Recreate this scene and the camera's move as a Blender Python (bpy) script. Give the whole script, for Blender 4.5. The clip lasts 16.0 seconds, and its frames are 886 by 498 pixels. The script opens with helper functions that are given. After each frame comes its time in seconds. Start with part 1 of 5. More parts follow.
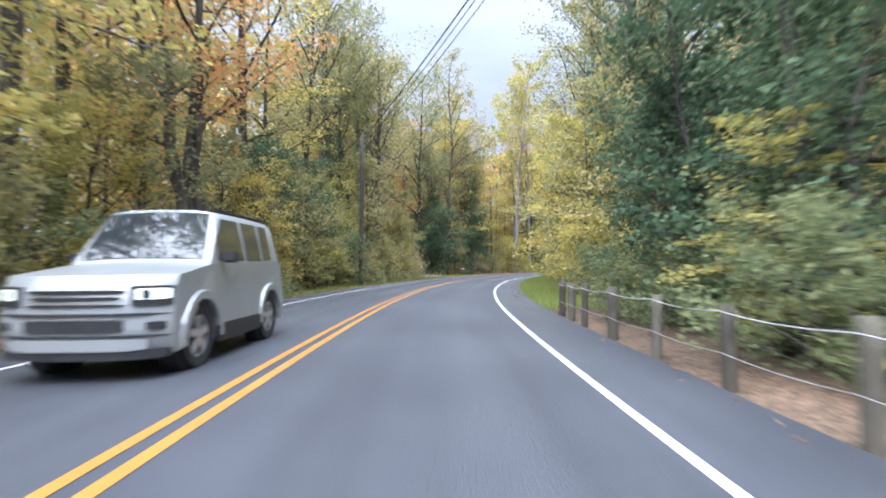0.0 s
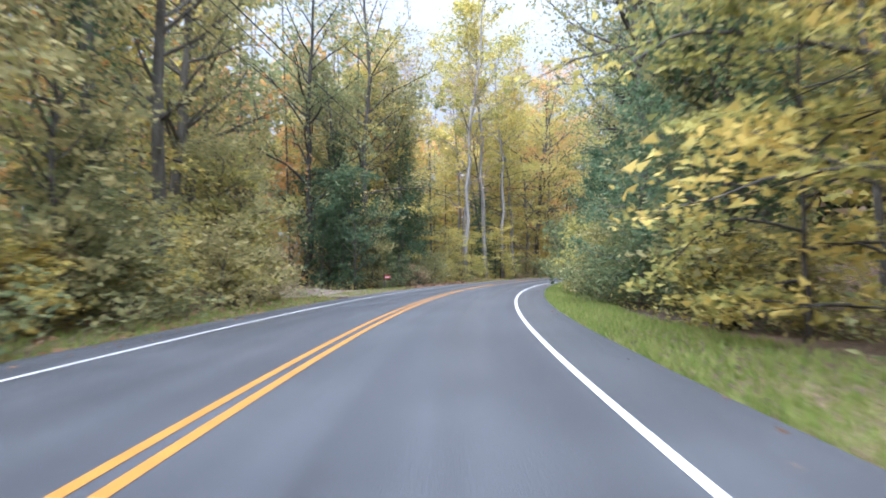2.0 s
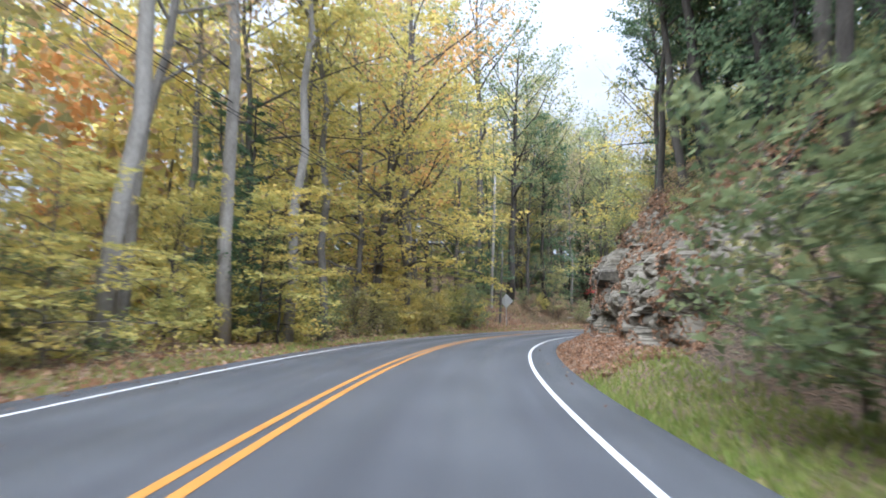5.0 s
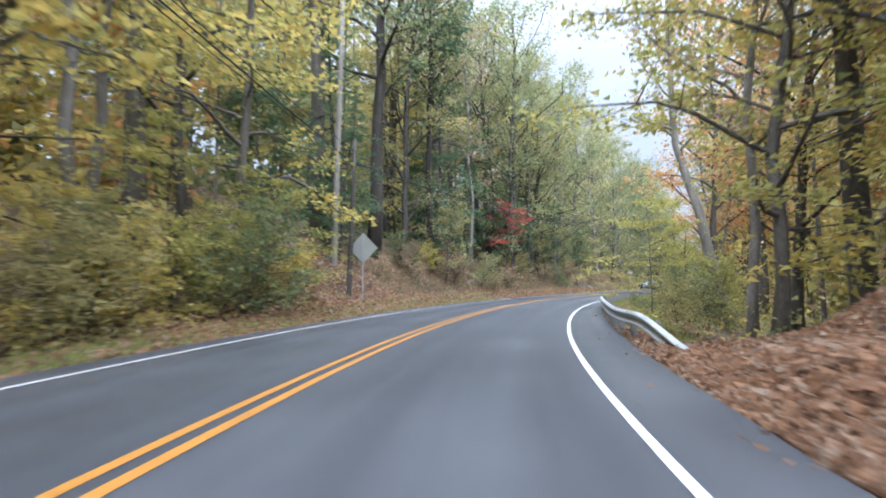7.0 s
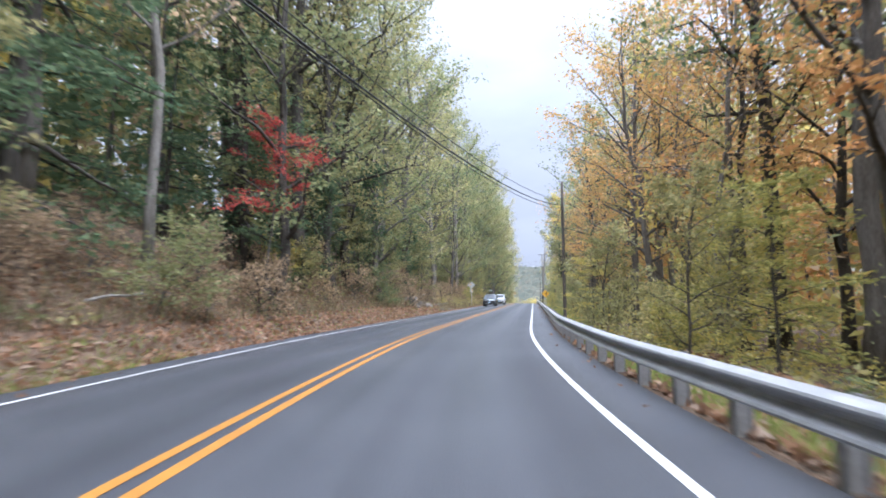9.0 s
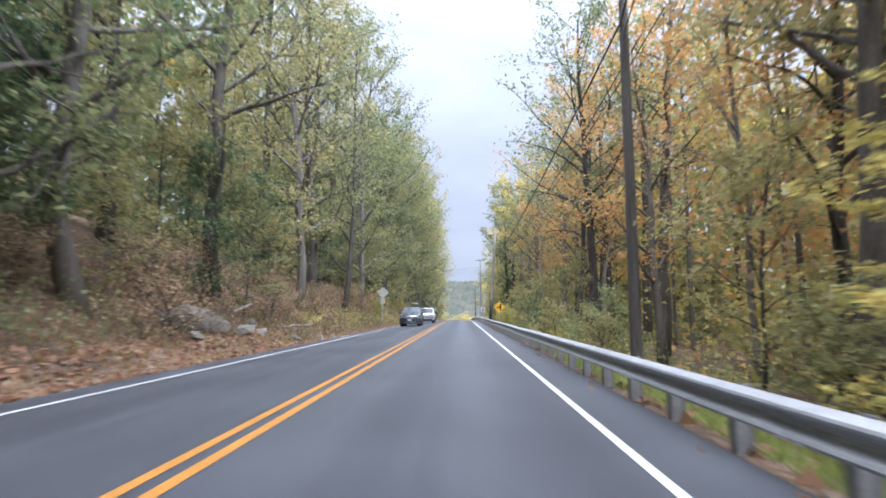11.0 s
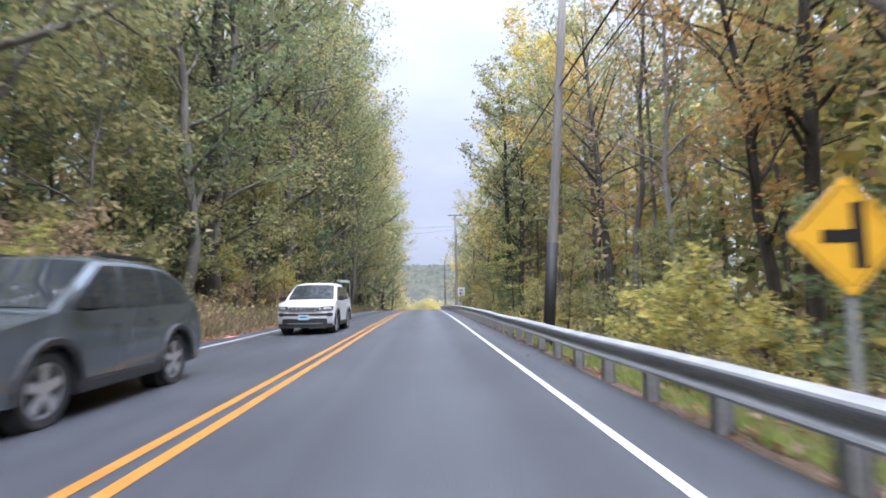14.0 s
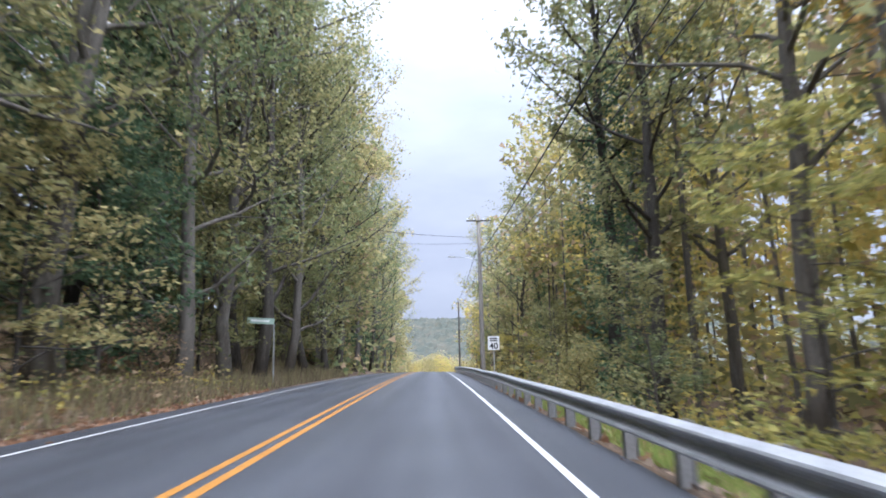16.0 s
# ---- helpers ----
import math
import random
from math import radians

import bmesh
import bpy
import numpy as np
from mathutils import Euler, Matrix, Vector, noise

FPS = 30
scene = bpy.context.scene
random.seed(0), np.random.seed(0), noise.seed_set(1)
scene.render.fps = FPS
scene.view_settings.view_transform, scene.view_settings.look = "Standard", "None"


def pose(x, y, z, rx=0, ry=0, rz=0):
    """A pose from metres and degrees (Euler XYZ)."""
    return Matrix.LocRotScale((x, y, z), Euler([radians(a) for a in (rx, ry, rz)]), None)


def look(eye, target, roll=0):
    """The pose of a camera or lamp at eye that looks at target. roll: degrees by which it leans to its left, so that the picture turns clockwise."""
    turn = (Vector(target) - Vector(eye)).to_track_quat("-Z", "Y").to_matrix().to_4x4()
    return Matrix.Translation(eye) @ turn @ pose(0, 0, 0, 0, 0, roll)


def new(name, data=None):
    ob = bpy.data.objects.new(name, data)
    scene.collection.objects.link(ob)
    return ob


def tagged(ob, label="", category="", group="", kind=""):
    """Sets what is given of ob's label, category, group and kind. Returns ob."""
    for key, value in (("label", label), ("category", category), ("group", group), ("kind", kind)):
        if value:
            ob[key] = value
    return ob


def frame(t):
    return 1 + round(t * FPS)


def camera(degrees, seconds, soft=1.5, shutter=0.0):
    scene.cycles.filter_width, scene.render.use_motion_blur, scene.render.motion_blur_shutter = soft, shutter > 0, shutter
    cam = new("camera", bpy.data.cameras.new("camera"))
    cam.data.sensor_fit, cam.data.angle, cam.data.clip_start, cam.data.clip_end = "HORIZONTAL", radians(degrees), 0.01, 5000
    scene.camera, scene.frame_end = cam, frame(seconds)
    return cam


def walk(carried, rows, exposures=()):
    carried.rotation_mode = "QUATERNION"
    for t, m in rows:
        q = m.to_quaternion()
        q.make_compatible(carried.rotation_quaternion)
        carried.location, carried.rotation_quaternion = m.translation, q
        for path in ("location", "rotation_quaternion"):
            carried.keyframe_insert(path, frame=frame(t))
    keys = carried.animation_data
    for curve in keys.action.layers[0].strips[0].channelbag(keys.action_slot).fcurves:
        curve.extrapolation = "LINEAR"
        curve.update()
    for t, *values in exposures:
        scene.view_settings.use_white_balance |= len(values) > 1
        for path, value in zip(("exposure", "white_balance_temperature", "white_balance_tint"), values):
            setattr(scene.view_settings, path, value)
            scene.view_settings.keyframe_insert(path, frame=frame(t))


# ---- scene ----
cam = camera(79.7, 16.0, soft=1.75, shutter=0.3)
PATH = [
    (0.0, (-2.856, -6.869, 1.213), (-3.498, 3.106, 1.524), -0.64),
    (0.5, (-3.314, 0.546, 1.276), (-3.706, 10.532, 1.642), -1.57),
    (1.0, (-3.640, 8.014, 1.284), (-3.741, 18.009, 1.613), -1.76),
    (1.5, (-3.717, 15.544, 1.287), (-3.421, 25.535, 1.607), -1.20),
    (2.0, (-3.396, 23.129, 1.259), (-2.676, 33.095, 1.651), -0.95),
    (2.5, (-2.736, 30.751, 1.196), (-1.540, 40.657, 1.871), -0.38),
    (3.0, (-1.577, 38.304, 1.199), (-0.001, 48.121, 2.271), -0.60),
    (5.5, (9.564, 73.702, 1.300), (13.962, 82.610, 2.440), 0.69),
    (6.0, (13.349, 80.160, 1.273), (18.177, 88.867, 2.207), -0.17),
    (6.5, (17.370, 86.462, 1.256), (22.696, 94.891, 2.022), -0.14),
    (7.0, (21.730, 92.486, 1.224), (27.740, 100.454, 1.858), -0.12),
    (7.5, (26.718, 98.156, 1.214), (33.412, 105.563, 1.786), -0.72),
    (8.0, (32.271, 103.416, 1.226), (39.614, 110.178, 1.822), -1.08),
    (8.5, (38.156, 108.059, 1.226), (46.042, 114.169, 1.921), -1.10),
    (9.0, (44.165, 112.164, 1.188), (52.445, 117.695, 2.111), -0.76),
    (11.5, (76.513, 128.530, 1.187), (85.516, 132.733, 2.316), 0.08),
    (12.0, (83.146, 131.546, 1.193), (92.245, 135.558, 2.245), 0.60),
    (12.5, (89.768, 134.484, 1.219), (98.941, 138.362, 2.121), 0.82),
    (13.0, (96.324, 137.452, 1.225), (105.523, 141.296, 2.008), 1.42),
    (13.5, (102.826, 140.407, 1.176), (112.021, 144.270, 1.902), 0.46),
    (14.0, (109.346, 143.375, 1.154), (118.568, 147.138, 2.044), -0.78),
    (14.5, (115.901, 146.229, 1.203), (125.095, 149.995, 2.339), -1.56),
    (15.0, (122.442, 149.093, 1.185), (131.589, 152.870, 2.623), -2.08),
    (15.5, (128.968, 151.981, 1.184), (138.082, 155.735, 2.867), -2.08),
    (16.0, (135.494, 154.861, 1.194), (144.532, 158.699, 3.088), -1.04),
]
walk(cam, [(t, look(eye, target, roll)) for t, eye, target, roll in PATH], [(0.0, 1.74, 5300, 13), (3.2, 1.88, 5250, 13), (5.5, 1.8, 5400, 10), (7.0, 1.96, 5250, 10), (9.2, 1.76, 5350, 14), (11.5, 1.68, 5400, 14), (14.0, 1.68, 5450, 16), (16.0, 1.64, 5350, 15)])

# ---- sky and light: a bright overcast afternoon ----
SUN_AZ, SUN_EL = 212.0, 64.0
world = bpy.data.worlds.new("sky")
scene.world = world
world.use_nodes = True
wn, wl = world.node_tree.nodes, world.node_tree.links
sky = wn.new("ShaderNodeTexSky")
sky.sky_type, sky.sun_disc = "NISHITA", False
sky.sun_elevation, sky.sun_rotation = radians(SUN_EL), radians(SUN_AZ)
sky.air_density, sky.dust_density = 1.0, 3.0
pale = wn.new("ShaderNodeHueSaturation")
pale.inputs["Saturation"].default_value = 0.5
wl.new(sky.outputs[0], pale.inputs["Color"])
wco = wn.new("ShaderNodeTexCoord")
wmap = wn.new("ShaderNodeMapping")
wmap.inputs["Scale"].default_value = (1.0, 1.0, 3.0)
cloud = wn.new("ShaderNodeTexNoise")
cloud.inputs["Scale"].default_value, cloud.inputs["Detail"].default_value = 3.0, 5.0
cramp = wn.new("ShaderNodeValToRGB")
cramp.color_ramp.elements[0].position, cramp.color_ramp.elements[0].color = 0.3, (5.2, 5.35, 5.8, 1)
cramp.color_ramp.elements[1].position, cramp.color_ramp.elements[1].color = 0.62, (6.5, 6.55, 6.75, 1)
cmix = wn.new("ShaderNodeMix")
cmix.data_type = "RGBA"
cmix.inputs["Factor"].default_value = 0.9
wl.new(wco.outputs["Generated"], wmap.inputs["Vector"])
wl.new(wmap.outputs[0], cloud.inputs["Vector"])
wl.new(cloud.outputs["Fac"], cramp.inputs["Fac"])
wl.new(pale.outputs[0], cmix.inputs["A"])
wl.new(cramp.outputs[0], cmix.inputs["B"])
# an overcast sky is brightest overhead
wsep, wpow, wmul, wtone = wn.new("ShaderNodeSeparateXYZ"), wn.new("ShaderNodeMath"), wn.new("ShaderNodeMath"), wn.new("ShaderNodeMix")
wpow.operation, wmul.operation = "POWER", "MULTIPLY_ADD"
wpow.inputs[1].default_value = 3.0
wpow.use_clamp = True
wmul.inputs[1].default_value, wmul.inputs[2].default_value = 4.4, 0.74
wtone.data_type, wtone.blend_type = "RGBA", "MULTIPLY"
wtone.inputs["Factor"].default_value = 1.0
wl.new(wco.outputs["Generated"], wsep.inputs[0])
wl.new(wsep.outputs["Z"], wpow.inputs[0])
wl.new(wpow.outputs[0], wmul.inputs[0])
wl.new(cmix.outputs["Result"], wtone.inputs["A"])
wl.new(wmul.outputs[0], wtone.inputs["B"])
wl.new(wtone.outputs["Result"], wn["Background"].inputs["Color"])
wn["Background"].inputs["Strength"].default_value = 0.053

sun = new("sun", bpy.data.lights.new("sun", "SUN"))
sun.data.energy, sun.data.angle, sun.data.color = 3.4, radians(80), (1.0, 0.96, 0.9)
a, e = radians(SUN_AZ), radians(SUN_EL)
sun.matrix_world = look((math.sin(a) * math.cos(e) * 90, math.cos(a) * math.cos(e) * 90, math.sin(e) * 90), (0, 0, 0))

# ---- materials ----
RGB = lambda *c: (*c, 1.0)


def material(name, colours, scale=1.0, rough=0.8, metal=0.0, bump=0.0, fine=8.0, per=None, spread=0.25, specular=0.4, stretch=(1, 1, 1)):
    """A surface whose colours are mixed by noise at two sizes; per: 'object' or 'island' shifts them piece by piece."""
    m = bpy.data.materials.new(name)
    m.use_nodes = True
    n, l = m.node_tree.nodes, m.node_tree.links
    bsdf = n["Principled BSDF"]
    co = n.new("ShaderNodeTexCoord")
    mp = n.new("ShaderNodeMapping")
    mp.inputs["Scale"].default_value = stretch
    l.new(co.outputs["Object"], mp.inputs["Vector"])
    big, small = n.new("ShaderNodeTexNoise"), n.new("ShaderNodeTexNoise")
    big.inputs["Scale"].default_value, big.inputs["Detail"].default_value = scale, 3.0
    small.inputs["Scale"].default_value, small.inputs["Detail"].default_value = scale * fine, 4.0
    l.new(mp.outputs[0], big.inputs["Vector"])
    l.new(mp.outputs[0], small.inputs["Vector"])
    mix = n.new("ShaderNodeMath")
    mix.operation = "MULTIPLY_ADD"
    mix.inputs[1].default_value = 0.45
    half = n.new("ShaderNodeMath")
    half.operation = "MULTIPLY"
    half.inputs[1].default_value = 0.55
    l.new(big.outputs["Fac"], half.inputs[0])
    l.new(small.outputs["Fac"], mix.inputs[0])
    l.new(half.outputs[0], mix.inputs[2])
    fac = mix.outputs[0]
    if per:
        src = n.new("ShaderNodeObjectInfo").outputs["Random"] if per == "object" else n.new("ShaderNodeNewGeometry").outputs["Random Per Island"]
        add = n.new("ShaderNodeMath")
        add.operation = "MULTIPLY_ADD"
        add.inputs[1].default_value = spread
        sub = n.new("ShaderNodeMath")
        sub.operation = "SUBTRACT"
        sub.inputs[1].default_value = spread / 2
        l.new(src, add.inputs[0])
        l.new(fac, add.inputs[2])
        l.new(add.outputs[0], sub.inputs[0])
        fac = sub.outputs[0]
    ramp = n.new("ShaderNodeValToRGB")
    el = ramp.color_ramp.elements
    while len(el) < len(colours):
        el.new(0.5)
    for i, c in enumerate(colours):
        el[i].position, el[i].color = 0.3 + 0.4 * i / max(1, len(colours) - 1), RGB(*c)
    l.new(fac, ramp.inputs["Fac"])
    l.new(ramp.outputs[0], bsdf.inputs["Base Color"])
    bsdf.inputs["Roughness"].default_value, bsdf.inputs["Metallic"].default_value = rough, metal
    bsdf.inputs["Specular IOR Level"].default_value = specular
    if bump:
        b = n.new("ShaderNodeBump")
        b.inputs["Strength"].default_value, b.inputs["Distance"].default_value = min(1.0, bump), 0.03
        l.new(small.outputs["Fac"], b.inputs["Height"])
        l.new(b.outputs[0], bsdf.inputs["Normal"])
    return m


def leafy(name, colours, spread=0.55, lift=1.65):
    """Thin leaves that let some light through; the hue shifts tree by tree and leaf by leaf."""
    m = bpy.data.materials.new(name)
    m.use_nodes = True
    n, l = m.node_tree.nodes, m.node_tree.links
    bsdf, out = n["Principled BSDF"], n["Material Output"]
    ob, geo = n.new("ShaderNodeObjectInfo"), n.new("ShaderNodeNewGeometry")
    f1, f2 = n.new("ShaderNodeMath"), n.new("ShaderNodeMath")
    f1.operation = f2.operation = "MULTIPLY_ADD"
    f1.inputs[1].default_value, f1.inputs[2].default_value = 1 - spread, 0.0
    f2.inputs[1].default_value = spread
    l.new(ob.outputs["Random"], f1.inputs[0])
    l.new(geo.outputs["Random Per Island"], f2.inputs[0])
    l.new(f1.outputs[0], f2.inputs[2])
    ramp = n.new("ShaderNodeValToRGB")
    el = ramp.color_ramp.elements
    while len(el) < len(colours):
        el.new(0.5)
    for i, c in enumerate(colours):
        el[i].position, el[i].color = 0.1 + 0.8 * i / max(1, len(colours) - 1), RGB(*(min(0.7, q * lift) for q in c))
    l.new(f2.outputs[0], ramp.inputs["Fac"])
    l.new(ramp.outputs[0], bsdf.inputs["Base Color"])
    bsdf.inputs["Roughness"].default_value, bsdf.inputs["Specular IOR Level"].default_value = 0.65, 0.1
    tr, ms = n.new("ShaderNodeBsdfTranslucent"), n.new("ShaderNodeMixShader")
    ms.inputs[0].default_value = 0.5
    l.new(ramp.outputs[0], tr.inputs["Color"])
    l.new(bsdf.outputs[0], ms.inputs[1])
    l.new(tr.outputs[0], ms.inputs[2])
    l.new(ms.outputs[0], out.inputs["Surface"])
    return m


def asphalt():
    """Dark fine-grained asphalt, its wheel tracks polished and paler, with long uneven streaks."""
    m = material("asphalt", [(0.036, 0.038, 0.044), (0.052, 0.055, 0.063), (0.075, 0.079, 0.088)], 0.35, 0.62, bump=0.5, fine=160)
    n, l = m.node_tree.nodes, m.node_tree.links
    bsdf = n["Principled BSDF"]
    uv, sep = n.new("ShaderNodeUVMap"), n.new("ShaderNodeSeparateXYZ")
    uv.uv_map = "lane"
    l.new(uv.outputs[0], sep.inputs[0])
    wave, amp = n.new("ShaderNodeMath"), n.new("ShaderNodeMath")
    wave.operation, amp.operation = "SINE", "MULTIPLY"
    amp.inputs[1].default_value = 2 * math.pi / 1.85
    l.new(sep.outputs["X"], amp.inputs[0])
    l.new(amp.outputs[0], wave.inputs[0])
    streak, mp = n.new("ShaderNodeTexNoise"), n.new("ShaderNodeMapping")
    mp.inputs["Scale"].default_value = (2.2, 0.05, 1)
    streak.inputs["Scale"].default_value, streak.inputs["Detail"].default_value = 1.0, 4.0
    l.new(uv.outputs[0], mp.inputs["Vector"])
    l.new(mp.outputs[0], streak.inputs["Vector"])
    a1, a2, mul = n.new("ShaderNodeMath"), n.new("ShaderNodeMath"), n.new("ShaderNodeMix")
    a1.operation = a2.operation = "MULTIPLY_ADD"
    a1.inputs[1].default_value, a1.inputs[2].default_value = 0.12, 0.62
    a2.inputs[1].default_value = 0.75
    l.new(wave.outputs[0], a1.inputs[0])
    l.new(streak.outputs["Fac"], a2.inputs[0])
    l.new(a1.outputs[0], a2.inputs[2])
    mul.data_type, mul.blend_type = "RGBA", "MULTIPLY"
    mul.inputs["Factor"].default_value = 1.0
    old = bsdf.inputs["Base Color"].links[0].from_socket
    l.new(old, mul.inputs["A"])
    l.new(a2.outputs[0], mul.inputs["B"])
    l.new(mul.outputs["Result"], bsdf.inputs["Base Color"])
    r = n.new("ShaderNodeMath")
    r.operation = "MULTIPLY_ADD"
    r.inputs[1].default_value, r.inputs[2].default_value = -0.08, 0.47
    l.new(wave.outputs[0], r.inputs[0])
    l.new(r.outputs[0], bsdf.inputs["Roughness"])
    return m


ASPHALT = asphalt()
YELLOW = material("yellow_road_paint", [(0.29, 0.125, 0.018), (0.38, 0.175, 0.026)], 3, 0.6, bump=0.2)
WHITE = material("white_road_paint", [(0.4, 0.4, 0.4), (0.54, 0.54, 0.54)], 3, 0.6, bump=0.2)
def litter(name, colours, cell=16.0):
    """Matted fallen leaves: small cells of their own colour over patches of soil."""
    m = bpy.data.materials.new(name)
    m.use_nodes = True
    n, l = m.node_tree.nodes, m.node_tree.links
    bsdf = n["Principled BSDF"]
    co, vor, patch = n.new("ShaderNodeTexCoord"), n.new("ShaderNodeTexVoronoi"), n.new("ShaderNodeTexNoise")
    warp, add = n.new("ShaderNodeTexNoise"), n.new("ShaderNodeMix")
    warp.inputs["Scale"].default_value = cell * 0.8
    add.data_type = "RGBA"
    add.blend_type = "LINEAR_LIGHT"
    add.inputs["Factor"].default_value = 0.04
    l.new(co.outputs["Object"], warp.inputs["Vector"])
    l.new(co.outputs["Object"], add.inputs["A"])
    l.new(warp.outputs["Color"], add.inputs["B"])
    l.new(add.outputs["Result"], vor.inputs["Vector"])
    vor.inputs["Scale"].default_value = cell
    patch.inputs["Scale"].default_value, patch.inputs["Detail"].default_value = 0.35, 6.0
    l.new(co.outputs["Object"], patch.inputs["Vector"])
    sep = n.new("ShaderNodeSeparateColor")
    l.new(vor.outputs["Color"], sep.inputs["Color"])
    mx = n.new("ShaderNodeMath")
    mx.operation = "MULTIPLY_ADD"
    mx.inputs[1].default_value = 0.55
    pm = n.new("ShaderNodeMath")
    pm.operation = "MULTIPLY_ADD"
    pm.inputs[1].default_value, pm.inputs[2].default_value = 1.3, -0.42
    l.new(patch.outputs["Fac"], pm.inputs[0])
    l.new(sep.outputs[0], mx.inputs[0])
    l.new(pm.outputs[0], mx.inputs[2])
    ramp = n.new("ShaderNodeValToRGB")
    el = ramp.color_ramp.elements
    while len(el) < len(colours):
        el.new(0.5)
    for i, c in enumerate(colours):
        el[i].position, el[i].color = i / (len(colours) - 1), RGB(*c)
    l.new(mx.outputs[0], ramp.inputs["Fac"])
    l.new(ramp.outputs[0], bsdf.inputs["Base Color"])
    bump = n.new("ShaderNodeBump")
    bump.inputs["Strength"].default_value, bump.inputs["Distance"].default_value = 1.0, 0.05
    l.new(vor.outputs["Distance"], bump.inputs["Height"])
    l.new(bump.outputs[0], bsdf.inputs["Normal"])
    bsdf.inputs["Roughness"].default_value, bsdf.inputs["Specular IOR Level"].default_value = 0.85, 0.2
    return m


LITTER = litter("leaf_litter_soil", [(0.03, 0.024, 0.017), (0.075, 0.056, 0.038), (0.12, 0.085, 0.058), (0.19, 0.125, 0.08), (0.26, 0.17, 0.115)])
BARK = material("bark", [(0.036, 0.031, 0.026), (0.088, 0.078, 0.066), (0.16, 0.145, 0.126)], 1.2, 0.9, bump=1.0, per="object", spread=0.35, stretch=(4, 4, 0.7))
DARK_BARK = material("dark_bark", [(0.02, 0.017, 0.014), (0.048, 0.041, 0.034), (0.09, 0.08, 0.068)], 1.2, 0.9, bump=1.0, per="object", spread=0.35, stretch=(4, 4, 0.7))
PALE_BARK = material("pale_bark", [(0.1, 0.09, 0.076), (0.185, 0.17, 0.15), (0.28, 0.262, 0.238)], 1.2, 0.85, bump=0.7, per="object", stretch=(3, 3, 0.8))
PALE_POLE = material("silver_grey_pole_wood", [(0.13, 0.12, 0.105), (0.21, 0.195, 0.175), (0.29, 0.27, 0.245)], 1.0, 0.85, bump=0.6, stretch=(6, 6, 0.3))
POLE_WOOD = material("weathered_pole_wood", [(0.03, 0.026, 0.022), (0.06, 0.052, 0.045), (0.11, 0.098, 0.088)], 1.0, 0.85, bump=0.7, stretch=(6, 6, 0.3), per="object")
STEEL = material("galvanised_steel", [(0.3, 0.305, 0.31), (0.4, 0.405, 0.41), (0.5, 0.505, 0.51)], 2.5, 0.42, 0.45, bump=0.2)
L_GREEN = leafy("green_leaves", [(0.065, 0.09, 0.046), (0.125, 0.145, 0.068), (0.2, 0.198, 0.092)])
L_OLIVE = leafy("olive_leaves", [(0.095, 0.105, 0.05), (0.185, 0.178, 0.08), (0.29, 0.245, 0.11)])
L_YELLOW = leafy("yellow_leaves", [(0.15, 0.16, 0.055), (0.28, 0.25, 0.078), (0.4, 0.3, 0.085)])
L_ORANGE = leafy("orange_leaves", [(0.22, 0.165, 0.07), (0.34, 0.215, 0.08), (0.37, 0.185, 0.07)])
L_RED = leafy("red_leaves", [(0.16, 0.04, 0.035), (0.28, 0.055, 0.05), (0.34, 0.11, 0.06)])
L_DARK = leafy("dark_evergreen_leaves", [(0.035, 0.06, 0.036), (0.065, 0.1, 0.055), (0.12, 0.155, 0.08)])
L_BROWN = leafy("brown_dry_leaves", [(0.12, 0.09, 0.06), (0.23, 0.17, 0.105), (0.33, 0.24, 0.15)])
L_GRASS = leafy("grass_blades", [(0.12, 0.19, 0.04), (0.22, 0.29, 0.07), (0.36, 0.36, 0.13)], lift=1.0)
L_LITTER = leafy("fallen_leaves", [(0.17, 0.105, 0.07), (0.34, 0.195, 0.115), (0.43, 0.26, 0.16), (0.4, 0.31, 0.235)], 0.95, 1.0)
ROCK = material("grey_brown_rock", [(0.055, 0.048, 0.037), (0.125, 0.11, 0.083), (0.195, 0.172, 0.134), (0.3, 0.268, 0.214)], 0.8, 0.9, bump=1.0, fine=9, per="object", spread=0.2)
PALE_ROCK = material("pale_rubble_stone", [(0.08, 0.07, 0.058), (0.14, 0.125, 0.105), (0.22, 0.2, 0.17)], 1.5, 0.9, bump=0.8, per="object", spread=0.2)
SIGN_BACK = material("bare_aluminium_sign_back", [(0.36, 0.37, 0.37), (0.48, 0.49, 0.49)], 1.5, 0.5, 0.4)
SIGN_YELLOW = material("yellow_sign_sheeting", [(0.75, 0.4, 0.02), (0.85, 0.47, 0.03)], 1.0, 0.45)
SIGN_WHITE = material("white_sign_sheeting", [(0.72, 0.73, 0.72), (0.82, 0.83, 0.82)], 1.0, 0.45)
SIGN_BLACK = material("black_sign_ink", [(0.012, 0.012, 0.012), (0.02, 0.02, 0.02)], 1.0, 0.5)
SIGN_GREEN = material("pale_green_sign_sheeting", [(0.3, 0.42, 0.36), (0.4, 0.52, 0.45)], 1.0, 0.45)
SIGN_RED = material("faded_red_sign_paint", [(0.4, 0.05, 0.05), (0.5, 0.1, 0.09)], 2.0, 0.6)
CONCRETE = material("pale_worn_concrete", [(0.09, 0.068, 0.05), (0.145, 0.11, 0.083), (0.2, 0.16, 0.125)], 0.8, 0.9, bump=0.6, fine=20)
PINK = material("pink_marking_paint", [(0.5, 0.17, 0.16), (0.62, 0.25, 0.23)], 3.0, 0.7)
CABLE = material("black_cable_rubber", [(0.012, 0.012, 0.013), (0.022, 0.022, 0.023)], 2.0, 0.6)
